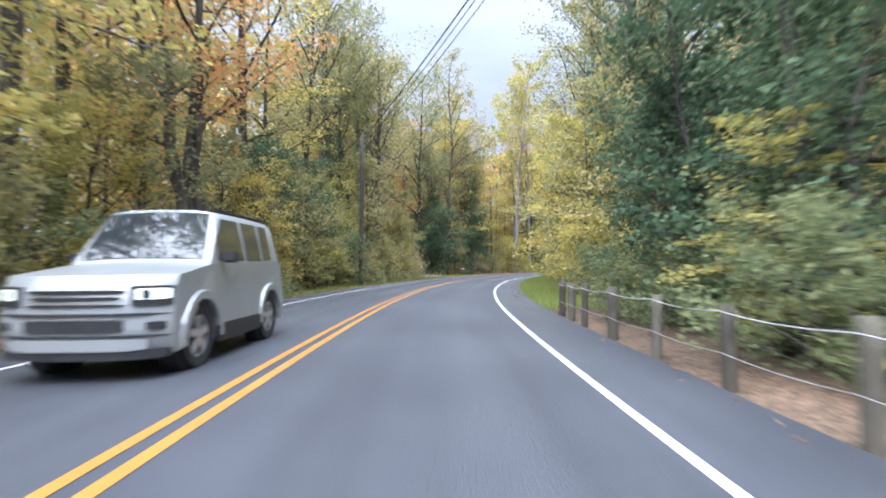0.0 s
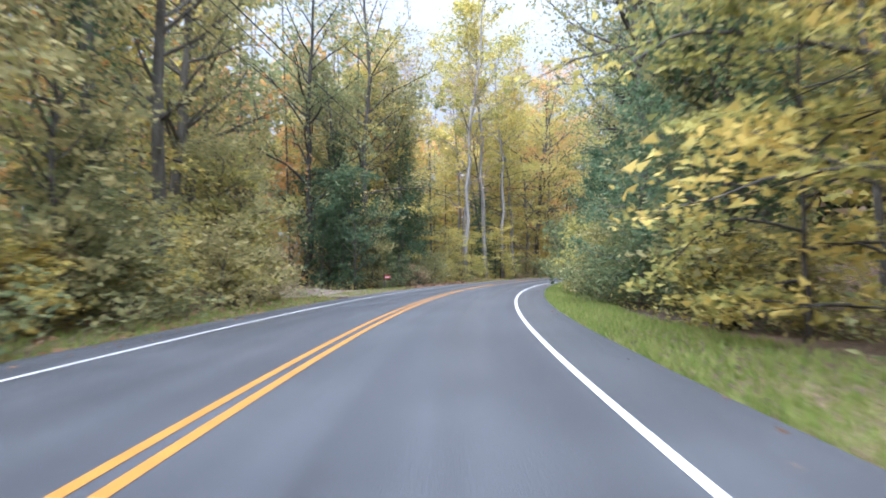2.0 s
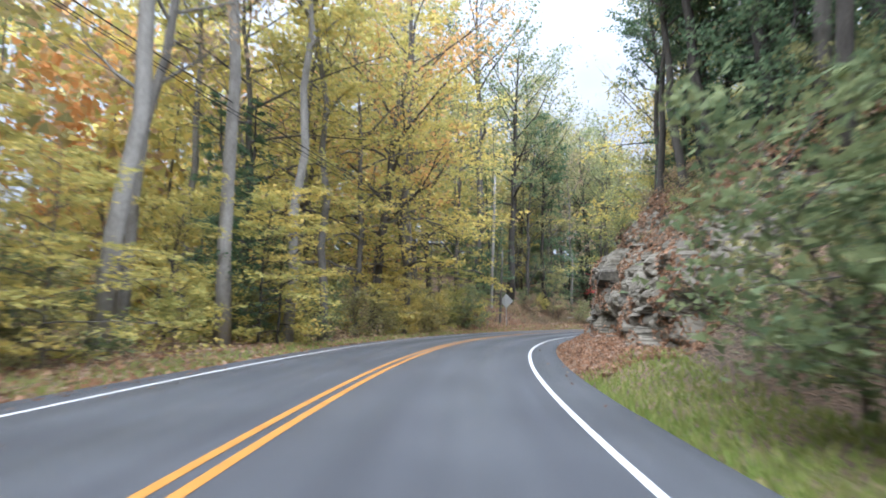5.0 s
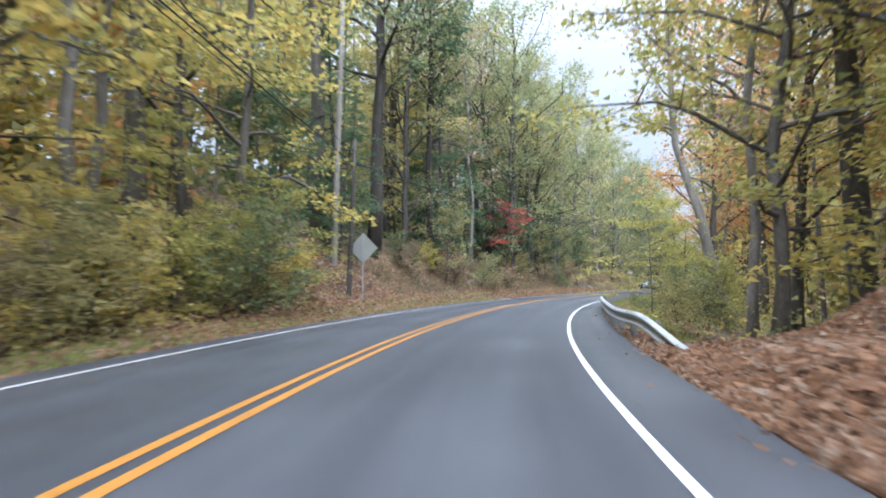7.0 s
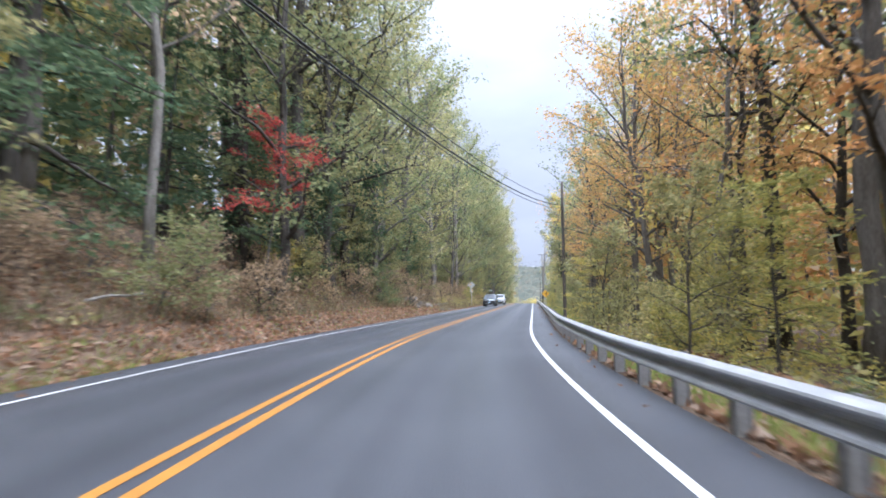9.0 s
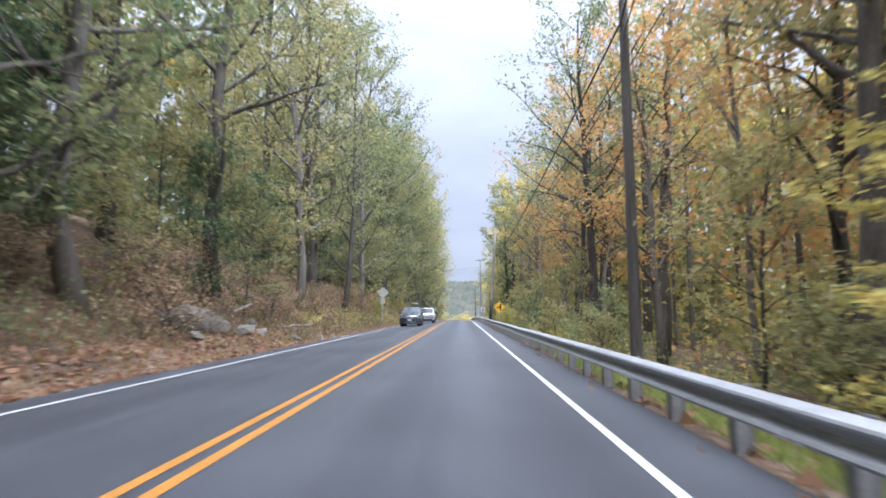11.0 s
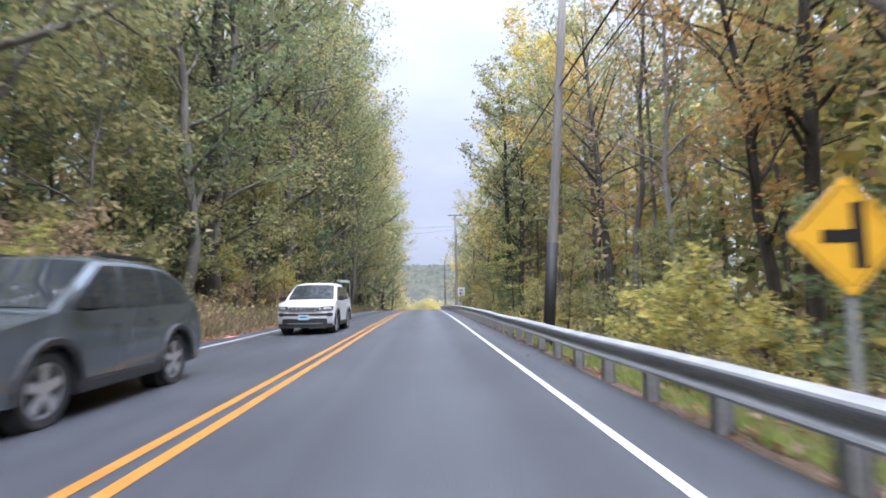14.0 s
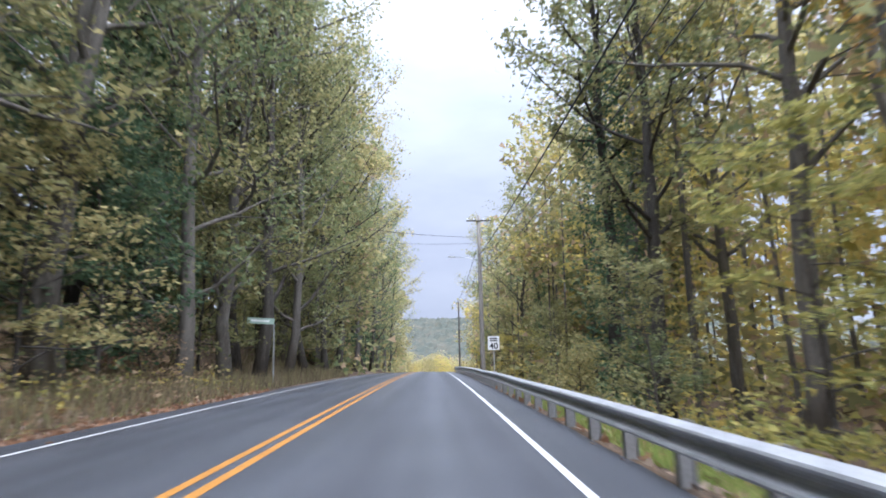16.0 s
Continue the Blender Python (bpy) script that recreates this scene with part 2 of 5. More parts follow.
TRANSFORMER = material("pale_grey_enamel", [(0.5, 0.51, 0.52), (0.6, 0.61, 0.62)], 2.0, 0.45)
TYRE = material("black_tyre_rubber", [(0.014, 0.014, 0.015), (0.03, 0.03, 0.03)], 4.0, 0.85)
RIM = material("silver_alloy", [(0.45, 0.46, 0.47), (0.6, 0.61, 0.62)], 3.0, 0.35, 0.8)
TRIM = material("black_plastic_trim", [(0.015, 0.015, 0.016), (0.03, 0.03, 0.031)], 3.0, 0.6)
PAINT_WHITE = material("white_car_paint", [(0.5, 0.51, 0.52), (0.56, 0.57, 0.58)], 0.6, 0.25, specular=0.6)
PAINT_SILVER = material("silver_car_paint", [(0.27, 0.285, 0.28), (0.32, 0.33, 0.325)], 0.6, 0.28, 0.25, specular=0.6)
PAINT_DARK = material("dark_green_grey_car_paint", [(0.12, 0.138, 0.15), (0.16, 0.18, 0.195)], 0.6, 0.1, 0.6, specular=0.8)
CAR_GLASS = material("tinted_car_glass", [(0.02, 0.024, 0.027), (0.03, 0.035, 0.038)], 0.5, 0.05, specular=0.8)
PLATE = material("pale_blue_plate", [(0.35, 0.5, 0.62), (0.42, 0.56, 0.68)], 2.0, 0.5)


def glowing(name, colour, strength):
    m = bpy.data.materials.new(name)
    m.use_nodes = True
    b = m.node_tree.nodes["Principled BSDF"]
    b.inputs["Base Color"].default_value = RGB(*colour)
    b.inputs["Emission Color"].default_value, b.inputs["Emission Strength"].default_value = RGB(*colour), strength
    b.inputs["Roughness"].default_value = 0.1
    return m


LENS = material("clear_lamp_lens", [(0.45, 0.46, 0.48), (0.6, 0.61, 0.63)], 8.0, 0.12, 0.4, specular=0.8)
LAMP = glowing("lit_headlamp", (0.85, 0.9, 0.76), 0.2)

# ---- the road's line: heading by station, integrated ----
LANE = 3.7
START = (-4.852, -7.048)
TURNS = [(-60, 14.16), (-30, 10.16), (0, 5.16), (14, 2.13), (28, -2.91), (42, -7.71), (58, -14.33), (74, -21.8), (86, -27.05), (98, -33.47), (110, -42.69),
         (122, -49.71), (134, -55.16), (146, -60.57), (160, -65.83), (294, -65.8), (500, -65.8)]
CROWN = 0.022
S0, S1, DS = -60.0, 480.0, 0.5
ST = np.arange(S0, S1 + DS / 2, DS)
HEAD = np.radians(np.interp(ST, [q[0] for q in TURNS], [q[1] for q in TURNS]))
STEP = np.stack([-np.sin(HEAD), np.cos(HEAD)], 1) * DS
LINE = np.concatenate([[[0.0, 0.0]], np.cumsum((STEP[1:] + STEP[:-1]) / 2, axis=0)])
LINE += np.array(START) - LINE[int(round(-S0 / DS))]


def smooth(x, a, b):
    f = min(1.0, max(0.0, (x - a) / (b - a)))
    return f * f * (3 - 2 * f)


def road_z(s):
    u = max(0.0, s - 232.0)
    return -0.000225 * u * u if u < 133 else -3.98 - 0.06 * (u - 133)


def at(s, d, z=0.0):
    """The place at station s, d metres to the right of the yellow line, z above the road."""
    x, y, h = np.interp(s, ST, LINE[:, 0]), np.interp(s, ST, LINE[:, 1]), np.interp(s, ST, HEAD)
    return Vector((x + d * math.cos(h), y + d * math.sin(h), road_z(s) + z))


def heading(s):
    return math.degrees(np.interp(s, ST, HEAD))


def edge_left(s):
    return -5.1 + 0.6 * smooth(s, 70, 90)


def edge_right(s):
    return 5.0 - 0.3 * smooth(s, 60, 85) + 0.25 * smooth(s, 105, 118) - 0.3 * smooth(s, 126, 140)


def rough(x, y, k=1.0):
    return noise.noise(Vector((x * 0.09, y * 0.09, 3.1))) * 0.8 * k + noise.noise(Vector((x * 0.45, y * 0.45, 7.7))) * 0.18 * k


def land(s, d):
    """Height of the ground above the road's level at (s, d)."""
    if d < 0:
        u = edge_left(s) - d
        if u <= 0:
            return -0.2
        bank = smooth(s, 116, 138) * (1 - 0.45 * smooth(s, 228, 246))
        z = -0.16 + 0.08 * smooth(u, 0, 1.5) + bank * (0.3 * smooth(u, 0.5, 1.3) + 3.6 * smooth(u, 0.7, 8.0) + 0.3 * min(22, max(0, u - 6)))
        z += (1 - bank) * (0.06 * max(0, u - 3) - 0.3 * smooth(u, 1, 4) * smooth(s, 70, 85))
    else:
        u = d - edge_right(s)
        if u <= 0:
            return -0.2
        cut = smooth(s, 84, 91) * (1 - smooth(s, 112, 119))
        drop = smooth(s, 118, 124)
        fence = 1 - smooth(s, 12, 22)
        z = -0.16 + 0.08 * smooth(u, 0, 1.5) - fence * 0.7 * smooth(u, 0.6, 5) + (1 - fence) * (1 - drop) * 0.08 * max(0, u - 2.5)
        z += cut * (0.6 * smooth(u, 0, 1.6) + (3.8 + 1.2 * smooth(s, 98, 105)) * smooth(u, 2.2, 5.0) + 0.35 * min(9, max(0, u - 4.2)))
        z -= drop * (0.5 * smooth(u, 0.3, 1.6) + 0.9 * smooth(u, 2, 9))
    p = at(s, d)
    return z + rough(p.x, p.y) * smooth(u, 0.3, 5)


def on(s, d, z=0.0):
    return at(s, d, land(s, d) + z)


# ---- mesh helpers ----
def mesh(name, verts, faces, mat, shade=False):
    me = bpy.data.meshes.new(name)
    me.from_pydata([tuple(v) for v in verts], [], faces)
    for m in mat if isinstance(mat, (list, tuple)) else [mat]:
        me.materials.append(m)
    if shade:
        me.shade_smooth()
    me.update()
    return me


def part(name, data, parent=None, label="", material_=None):
    """One mesh object; data: a mesh or a bmesh."""
    if isinstance(data, bmesh.types.BMesh):
        me = bpy.data.meshes.new(name)
        data.to_mesh(me)
        data.free()
        if material_:
            me.materials.append(material_)
        data = me
    ob = new(name, data)
    ob.parent = parent
    return tagged(ob, label)


def empty(name, m, label, category, group=""):
    ob = new(name)
    ob.empty_display_size = 0.2
    ob.matrix_basis = m
    return tagged(ob, label, category, group)


def box(bm, x0, x1, y0, y1, z0, z1, bevel=0.0):
    r = bmesh.ops.create_cube(bm, size=1)["verts"]
    bmesh.ops.transform(bm, matrix=Matrix.Translation(((x0 + x1) / 2, (y0 + y1) / 2, (z0 + z1) / 2)) @ Matrix.Diagonal((x1 - x0, y1 - y0, z1 - z0, 1)), verts=r)
    if bevel:
        es = list({e for v in r for e in v.link_edges})
        bmesh.ops.bevel(bm, geom=es, offset=bevel, segments=2, affect="EDGES")
    return bm


def tube(pts, radii, sides=7, caps=True):
    """Verts and faces of a tapering tube along points."""
    v, f = [], []
    for i, (p, r) in enumerate(zip(pts, radii)):
        d = (pts[min(i + 1, len(pts) - 1)] - pts[max(i - 1, 0)]).normalized()
        a = d.orthogonal().normalized() if i == 0 else (a - d * a.dot(d)).normalized()
        b = d.cross(a)
        for k in range(sides):
            t = 2 * math.pi * k / sides
            v.append(p + (a * math.cos(t) + b * math.sin(t)) * r)
        if i:
            o, q = (i - 1) * sides, i * sides
            f += [(o + k, o + (k + 1) % sides, q + (k + 1) % sides, q + k) for k in range(sides)]
    if caps:
        f.append(tuple(range(len(v) - sides, len(v))))
        f.append(tuple(reversed(range(sides))))
    return v, f


def joined(*chunks):
    v, f = [], []
    for cv, cf in chunks:
        o = len(v)
        v += cv
        f += [tuple(i + o for i in q) for q in cf]
    return v, f


def strip(name, mat, s0, s1, d0, d1, z, step=1.0, thick=0.0):
    """A ribbon along the road between two offsets (numbers or functions of the station)."""
    n = max(2, int((s1 - s0) / step) + 1)
    v, f = [], []
    for i in range(n):
        s = s0 + (s1 - s0) * i / (n - 1)
        a, b = (q(s) if callable(q) else q for q in (d0, d1))
        cuts = [a + (b - a) * i_ / 1 for i_ in range(2)] if a * b > 0 else [a, 0.0, b]
        row = [at(s, q, z - CROWN * abs(q)) for q in cuts]
        if thick:
            row = [at(s, a, z - thick - CROWN * abs(a))] + row + [at(s, b, z - thick - CROWN * abs(b))]
        k = len(row)
        if i:
            o = len(v)
            f += [(o - k + j, o - k + j + 1, o + j + 1, o + j) for j in range(k - 1)]
        v += row
    return mesh(name, v, f, mat)


def road_mesh():
    """The crowned carriageway, with the offset and the station laid into a map."""
    v, f, uv = [], [], []
    k = 13
    for i, s in enumerate(np.arange(S0, S1 + 0.5, 1.0)):
        a, b = edge_left(s), edge_right(s)
        wa, wb = 0.05 * noise.noise(Vector((s * 0.7, 0, 0))), 0.05 * noise.noise(Vector((s * 0.7, 5, 0)))
        cuts = [a + wa, a + wa] + [a + (0 - a) * j / 5 for j in range(1, 6)] + [b * j / 5 for j in range(1, 5)] + [b + wb, b + wb]
        for j, q in enumerate(cuts):
            v.append(at(s, q, -CROWN * abs(q) - (0.15 if j in (0, k - 1) else 0)))
            uv.append((q, s))
        if i:
            o = i * k
            f += [(o - k + j, o - k + j + 1, o + j + 1, o + j) for j in range(k - 1)]
    me = mesh("road", v, f, ASPHALT)
    lay = me.uv_layers.new(name="lane")
    for lp in me.loops:
        lay.data[lp.index].uv = uv[lp.vertex_index]
    return me


# ---- ground, road, markings ----
lat = [-140, -100, -75, -58, -46, -38, -32, -27, -23, -20, -17.5, -15.5, -14, -12.8, -11.8, -11, -10.2, -9.5, -8.8, -8.2, -7.6, -7.1, -6.6, -6.1, -5.7, -5.3, -4.9, -4.4, -3,
       3, 4.4, 4.8, 5.2, 5.6, 6, 6.4, 6.8, 7.3, 7.8, 8.4, 9, 9.6, 10.3, 11, 12, 13, 14.5, 16, 18, 21, 25, 30, 36, 44, 54, 66, 80]
gv, gf = [], []
stations = np.concatenate([np.arange(S0, 250, 1.0), np.arange(250, S1 + 1, 5.0)])
for i, s in enumerate(stations):
    for j, d in enumerate(lat):
        rim = j in (0, len(lat) - 1) or i in (0, len(stations) - 1)
        p = at(s, d, land(s, d))
        gv.append((p.x, p.y, -18.0 if rim else p.z))
    if i:
        o, k = i * len(lat), len(lat)
        gf += [(o - k + j, o - k + j + 1, o + j + 1, o + j) for j in range(k - 1)]
o = len(gv)
gv += [(-4000, -4000, -18), (4000, -4000, -18), (4000, 4000, -18), (-4000, 4000, -18)]
gf.append((o, o + 1, o + 2, o + 3))
ground = tagged(new("ground", mesh("ground", gv, gf, LITTER, True)), "leaf-strewn brown woodland soil beside the road", "ground", kind="structure")
road = tagged(new("road", road_mesh()), "dark grey asphalt two-lane country road", "road", kind="structure")
for nm, mt, d0, d1, what in (("yellow_line", YELLOW, -0.19, -0.07, "yellow"), ("yellow_line", YELLOW, 0.07, 0.19, "yellow"),
                             ("edge_line", WHITE, -LANE - 0.052, -LANE + 0.052, "white"), ("edge_line", WHITE, LANE - 0.052, LANE + 0.052, "white")):
    tagged(new(nm, strip(nm, mt, S0, S1, d0, d1, 0.005)), what + " painted line along the asphalt road", "road marking", kind="structure")

# ---- trees ----
TREES = {}


def leaf_mesh(name, points, size, mat, rng, flat=0.5, wide=0.55):
    """Single leaves: one small pointed facet at each point."""
    n = len(points)
    d = rng.normal(size=(n, 3))
    d[:, 2] *= flat
    d /= np.linalg.norm(d, axis=1)[:, None]
    e = rng.normal(size=(n, 3))
    e -= d * (e * d).sum(1)[:, None]
    e /= np.linalg.norm(e, axis=1)[:, None]
    sz = size * rng.uniform(0.6, 1.4, size=(n, 1))
    p = np.asarray(points)
    v = np.stack([p - d * sz, p + d * sz * 0.55 + e * sz * wide, p + d * sz * 0.75 - e * sz * wide], 1).reshape(-1, 3)
    return facets(name, v, mat, corners=3)


def facets(name, v, mat, index=None, corners=4):
    """A mesh of loose faces, each with its own corners."""
    n = len(v) // corners
    me = bpy.data.meshes.new(name)
    me.vertices.add(corners * n)
    me.vertices.foreach_set("co", np.asarray(v, dtype=np.float32).ravel())
    me.loops.add(corners * n)
    me.loops.foreach_set("vertex_index", np.arange(corners * n, dtype=np.int32))
    me.polygons.add(n)
    me.polygons.foreach_set("loop_start", np.arange(0, corners * n, corners, dtype=np.int32))
    me.polygons.foreach_set("loop_total", np.full(n, corners, dtype=np.int32))
    for m in mat if isinstance(mat, (list, tuple)) else [mat]:
        me.materials.append(m)
    if index is not None:
        me.polygons.foreach_set("material_index", np.asarray(index, dtype=np.int32))
    me.update(calc_edges=True)
    return me


def grow(rng, height, girth, first, limbs, reach, rise, lean=0.4, twigs=5, forks=1, habit="dome"):
    """A trunk with limbs, branches and twigs; returns tubes and the points that bear leaves, each with the spread of its spray.
    habit: dome (limbs climb, longest half-way up), layered (flat tiers), cone (longest at the foot, drooping) or shrub (stems from the ground)."""
    chunks, tips = [], []
    n = 10
    per = max(1, limbs // forks)
    for stem in range(forks):
        turn = stem * 2 * math.pi / forks + 0.6
        bend = rng.normal(size=2) * lean + (0 if forks == 1 else 1.9) * np.array([math.cos(turn), math.sin(turn)])
        hgt = height * (1 if stem == 0 else rng.uniform(0.75, 0.95))
        wob = np.cumsum(rng.normal(size=(n + 1, 2)), axis=0) * 0.007 * height
        wob[0] = 0
        base = [Vector((bend[0] * (i / n) ** 1.5 + wob[i, 0], bend[1] * (i / n) ** 1.5 + wob[i, 1], hgt * i / n)) for i in range(n + 1)]
        rad = [girth * (1.35 if i == 0 else 1) * (1 - 0.86 * (i / n) ** 1.15) + 0.012 for i in range(n + 1)]
        base[0].z = -0.6
        chunks.append(tube(base, rad, 8 if girth > 0.1 else 4))
        for j in range(per):
            g = (j + rng.uniform(0, 0.9)) / per
            f = min(0.985, first + (1 - first) * g)
            i = min(n - 1, int(f * n))
            o = base[i].lerp(base[i + 1], f * n - i)
            az = j * 2.4 + stem * 1.3 + rng.normal() * 0.5
            if habit == "cone":
                shape, up = 1.12 - 0.95 * g, -0.12 + 0.5 * g
            elif habit == "layered":
                shape, up = 0.75 + 0.45 * math.sin(math.pi * g ** 0.7) - 0.35 * g, 0.25 + 0.75 * g
            elif habit == "shrub":
                shape, up = 1.0 - 0.35 * g, 0.5 + 0.9 * g
            else:
                shape, up = 0.5 + 0.6 * math.sin(math.pi * g ** 0.8), 0.45 + 1.0 * g
            ln = reach * shape * rng.uniform(0.6, 1.3)
            way = Vector((math.cos(az), math.sin(az), up * rng.uniform(0.5, 1.4) + rise * 0.5)).normalized()
            bow = {"cone": -0.05, "layered": -0.09, "shrub": -0.03}.get(habit, 0.02)
            pts = [o]
            for q in range(5):
                way = (way + Vector((rng.normal(), rng.normal(), rng.normal())) * 0.13 + Vector((0, 0, bow))).normalized()
                pts.append(pts[-1] + way * ln / 5)
            r0 = girth * (1 - 0.86 * f ** 1.15) * 0.5 + 0.008
            chunks.append(tube(pts, [r0 * (1 - 0.17 * q) + 0.004 for q in range(6)], 4 if r0 > 0.05 else 3, False))
            tips += [(pts[5], 0.16 + 0.05 * ln), (pts[4], 0.16 + 0.06 * ln)]
            for w in range(twigs):
                t = 0.22 + 0.78 * (w + rng.uniform(0, 0.9)) / twigs
                q = min(4, int(t * 5))
                b = pts[q].lerp(pts[q + 1], t * 5 - q)
                along = (pts[q + 1] - pts[q]).normalized()
                side = Vector((-along.y, along.x, 0)) * (1 if w % 2 else -1)
                flat = 0.12 if habit in ("layered", "cone") else 0.4
                out = (along * rng.uniform(0.4, 1.0) + side * rng.uniform(0.4, 1.1) + Vector((0, 0, rng.normal() * flat + (0.1 if habit == "dome" else 0)))).normalized()
                sub = ln * (0.62 - 0.3 * t) * rng.uniform(0.6, 1.25)
                mid = b + out * sub * 0.5
                end = b + out * sub
                chunks.append(tube([b, end], [r0 * 0.3 + 0.004, 0.003], 3, False))
                spread = 0.15 + 0.16 * sub
                tips += [(end, spread), (mid.lerp(end, 0.5), spread), (mid, spread * 1.1), (b.lerp(mid, 0.6), spread)]
                for _ in range(2):
                    k = rng.uniform(0.2, 0.9)
                    tips.append((b.lerp(end, k) + (side * rng.normal() + along * rng.normal() + Vector((0, 0, rng.normal() * flat))) * sub * 0.28, spread * 0.9))
    return joined(*chunks), tips


def tree_kind(key, seed, height, girth, first, limbs, reach, rise, leaves, size, mat, bark, label, flat=0.5, droop=0.0, squash=0.6, lean=0.4, ivy=0.0, twigs=5, forks=1, ivy_mat=None, habit="dome"):
    rng = np.random.default_rng(seed)
    leaves, size = int(leaves * 0.74), size * 1.13
    (v, f), tips = grow(rng, height, girth, first, limbs, reach, rise, lean, twigs, forks, habit)
    wood = mesh("trunk", v, f, bark, True)
    w = np.array([t[1] for t in tips]) ** 1.3 * rng.uniform(0.1, 1.0, len(tips)) ** 1.3
    pick = rng.choice(len(tips), size=leaves, p=w / w.sum())
    c = np.array([tuple(tips[i][0]) for i in pick])
    r = np.array([tips[i][1] for i in pick])[:, None]
    p = c + np.clip(rng.normal(size=(leaves, 3)) * 0.75, -1.6, 1.6) * r * np.array([1, 1, squash]) + np.array([0, 0, -1]) * np.abs(rng.normal(size=(leaves, 1))) * droop * r
    crown = leaf_mesh("crown", p, size, mat, rng, flat)
    creeper = None
    if ivy:
        n = 5200
        z = rng.uniform(0.0, 1.0, n) ** 1.15 * ivy * height
        az = rng.uniform(0, 6.3, n)
        bulge = 0.55 + 0.45 * np.sin(z * 1.3 + 2.0 * np.sin(az)) * np.sin(z * 0.55 + 1.0)
        rr = girth + (0.15 + np.abs(rng.normal(size=n)) * 0.55) * (1.35 - 0.85 * z / (ivy * height)) * (0.5 + bulge)
        creeper = leaf_mesh("ivy", np.stack([rr * np.cos(az), rr * np.sin(az), z], 1), 0.095, ivy_mat or L_GREEN, rng, 0.6)
    TREES[key] = (wood, crown, label, creeper)


tree_kind("oak", 1, 24, 0.32, 0.3, 22, 6.6, 0.2, 6000, 0.13, L_OLIVE, BARK, "tall oak tree with thinning olive-green autumn leaves")
tree_kind("oak2", 2, 26, 0.36, 0.34, 22, 6.6, 0.2, 6000, 0.13, L_GREEN, BARK, "tall broadleaf tree with dull green leaves")
tree_kind("broad", 22, 24, 0.24, 0.1, 30, 5.4, 0.1, 10500, 0.1, L_OLIVE, BARK, "tall tree with dull green boughs from low on its trunk", twigs=5)
tree_kind("broad2", 23, 22, 0.22, 0.08, 30, 5.2, 0.1, 10500, 0.1, L_GREEN, BARK, "dense dull green tree leafy from low on its trunk", twigs=5)
tree_kind("maple", 3, 18, 0.2, 0.16, 24, 5.4, 0.0, 8200, 0.105, L_YELLOW, BARK, "maple tree with yellow autumn leaves", flat=0.35, squash=0.35, habit="layered")
tree_kind("maple2", 4, 20, 0.24, 0.22, 22, 5.4, 0.1, 7600, 0.11, L_ORANGE, BARK, "maple tree with orange autumn leaves", flat=0.4, squash=0.45)
tree_kind("tulip", 5, 25, 0.19, 0.45, 18, 4.8, 0.3, 6000, 0.125, L_YELLOW, PALE_BARK, "tall slender tree with pale bark and yellowing crown")
tree_kind("hemlock", 6, 19, 0.22, 0.06, 46, 3.6, -0.1, 10500, 0.1, L_DARK, DARK_BARK, "dark green hemlock with drooping boughs", flat=0.3, droop=0.7, squash=0.3, twigs=4, habit="cone")
tree_kind("pine", 24, 21, 0.24, 0.5, 22, 3.6, 0.0, 7000, 0.11, L_DARK, DARK_BARK, "tall dark pine with a bare straight trunk", flat=0.6, squash=0.4, twigs=4, lean=0.25)
tree_kind("sapling", 7, 7.0, 0.055, 0.1, 20, 2.8, 0.0, 4200, 0.085, L_YELLOW, BARK, "slender young tree with bright yellow-green leaves in layers", flat=0.25, squash=0.25, twigs=4, habit="layered")
tree_kind("sapling2", 8, 6.5, 0.055, 0.1, 18, 2.5, 0.2, 4000, 0.085, L_OLIVE, BARK, "slender young tree with olive-green leaves", flat=0.3, squash=0.4, twigs=4)
tree_kind("bare", 9, 20, 0.16, 0.3, 18, 4.2, 0.5, 1800, 0.11, L_BROWN, PALE_BARK, "nearly bare tree with pale branches", twigs=7)
tree_kind("ivy", 10, 20, 0.24, 0.45, 16, 3.8, 0.2, 5200, 0.125, L_OLIVE, BARK, "tree whose trunk is wrapped in dark green ivy", ivy=0.72, ivy_mat=L_DARK)
tree_kind("red", 11, 10.5, 0.09, 0.5, 16, 3.0, 0.0, 2800, 0.105, L_RED, BARK, "small maple tree with red autumn leaves", squash=0.35, habit="layered")
tree_kind("forked", 15, 18, 0.27, 0.35, 28, 4.6, 0.2, 7000, 0.115, L_ORANGE, BARK, "large dark tree that forks into several stems", forks=4, lean=0.8)
tree_kind("birch", 16, 18, 0.14, 0.35, 21, 3.2, 0.6, 1500, 0.09, L_OLIVE, PALE_BARK, "pale forked tree with almost bare upper branches", forks=3, twigs=7)
tree_kind("leaning", 17, 20, 0.3, 0.45, 14, 4.2, 0.3, 5000, 0.125, L_YELLOW, PALE_BARK, "large pale trunk that leans over", lean=2.5)
tree_kind("bush", 12, 2.5, 0.025, 0.02, 18, 1.9, 0.1, 3200, 0.075, L_OLIVE, BARK, "roadside shrub with olive-green leaves", squash=0.7, twigs=3, habit="shrub")
tree_kind("bush2", 13, 2.7, 0.025, 0.02, 18, 2.0, 0.1, 3400, 0.08, L_GREEN, BARK, "dense green roadside shrub", squash=0.7, twigs=3, habit="shrub")
tree_kind("bush3", 14, 2.0, 0.022, 0.02, 16, 1.8, 0.0, 2800, 0.07, L_YELLOW, BARK, "roadside shrub with yellow leaves", squash=0.5, twigs=3, habit="shrub")
tree_kind("bush4", 18, 1.6, 0.02, 0.02, 20, 1.6, 0.2, 1500, 0.06, L_BROWN, BARK, "low thicket of drying brown twigs and leaves", squash=0.6, twigs=4, habit="shrub")
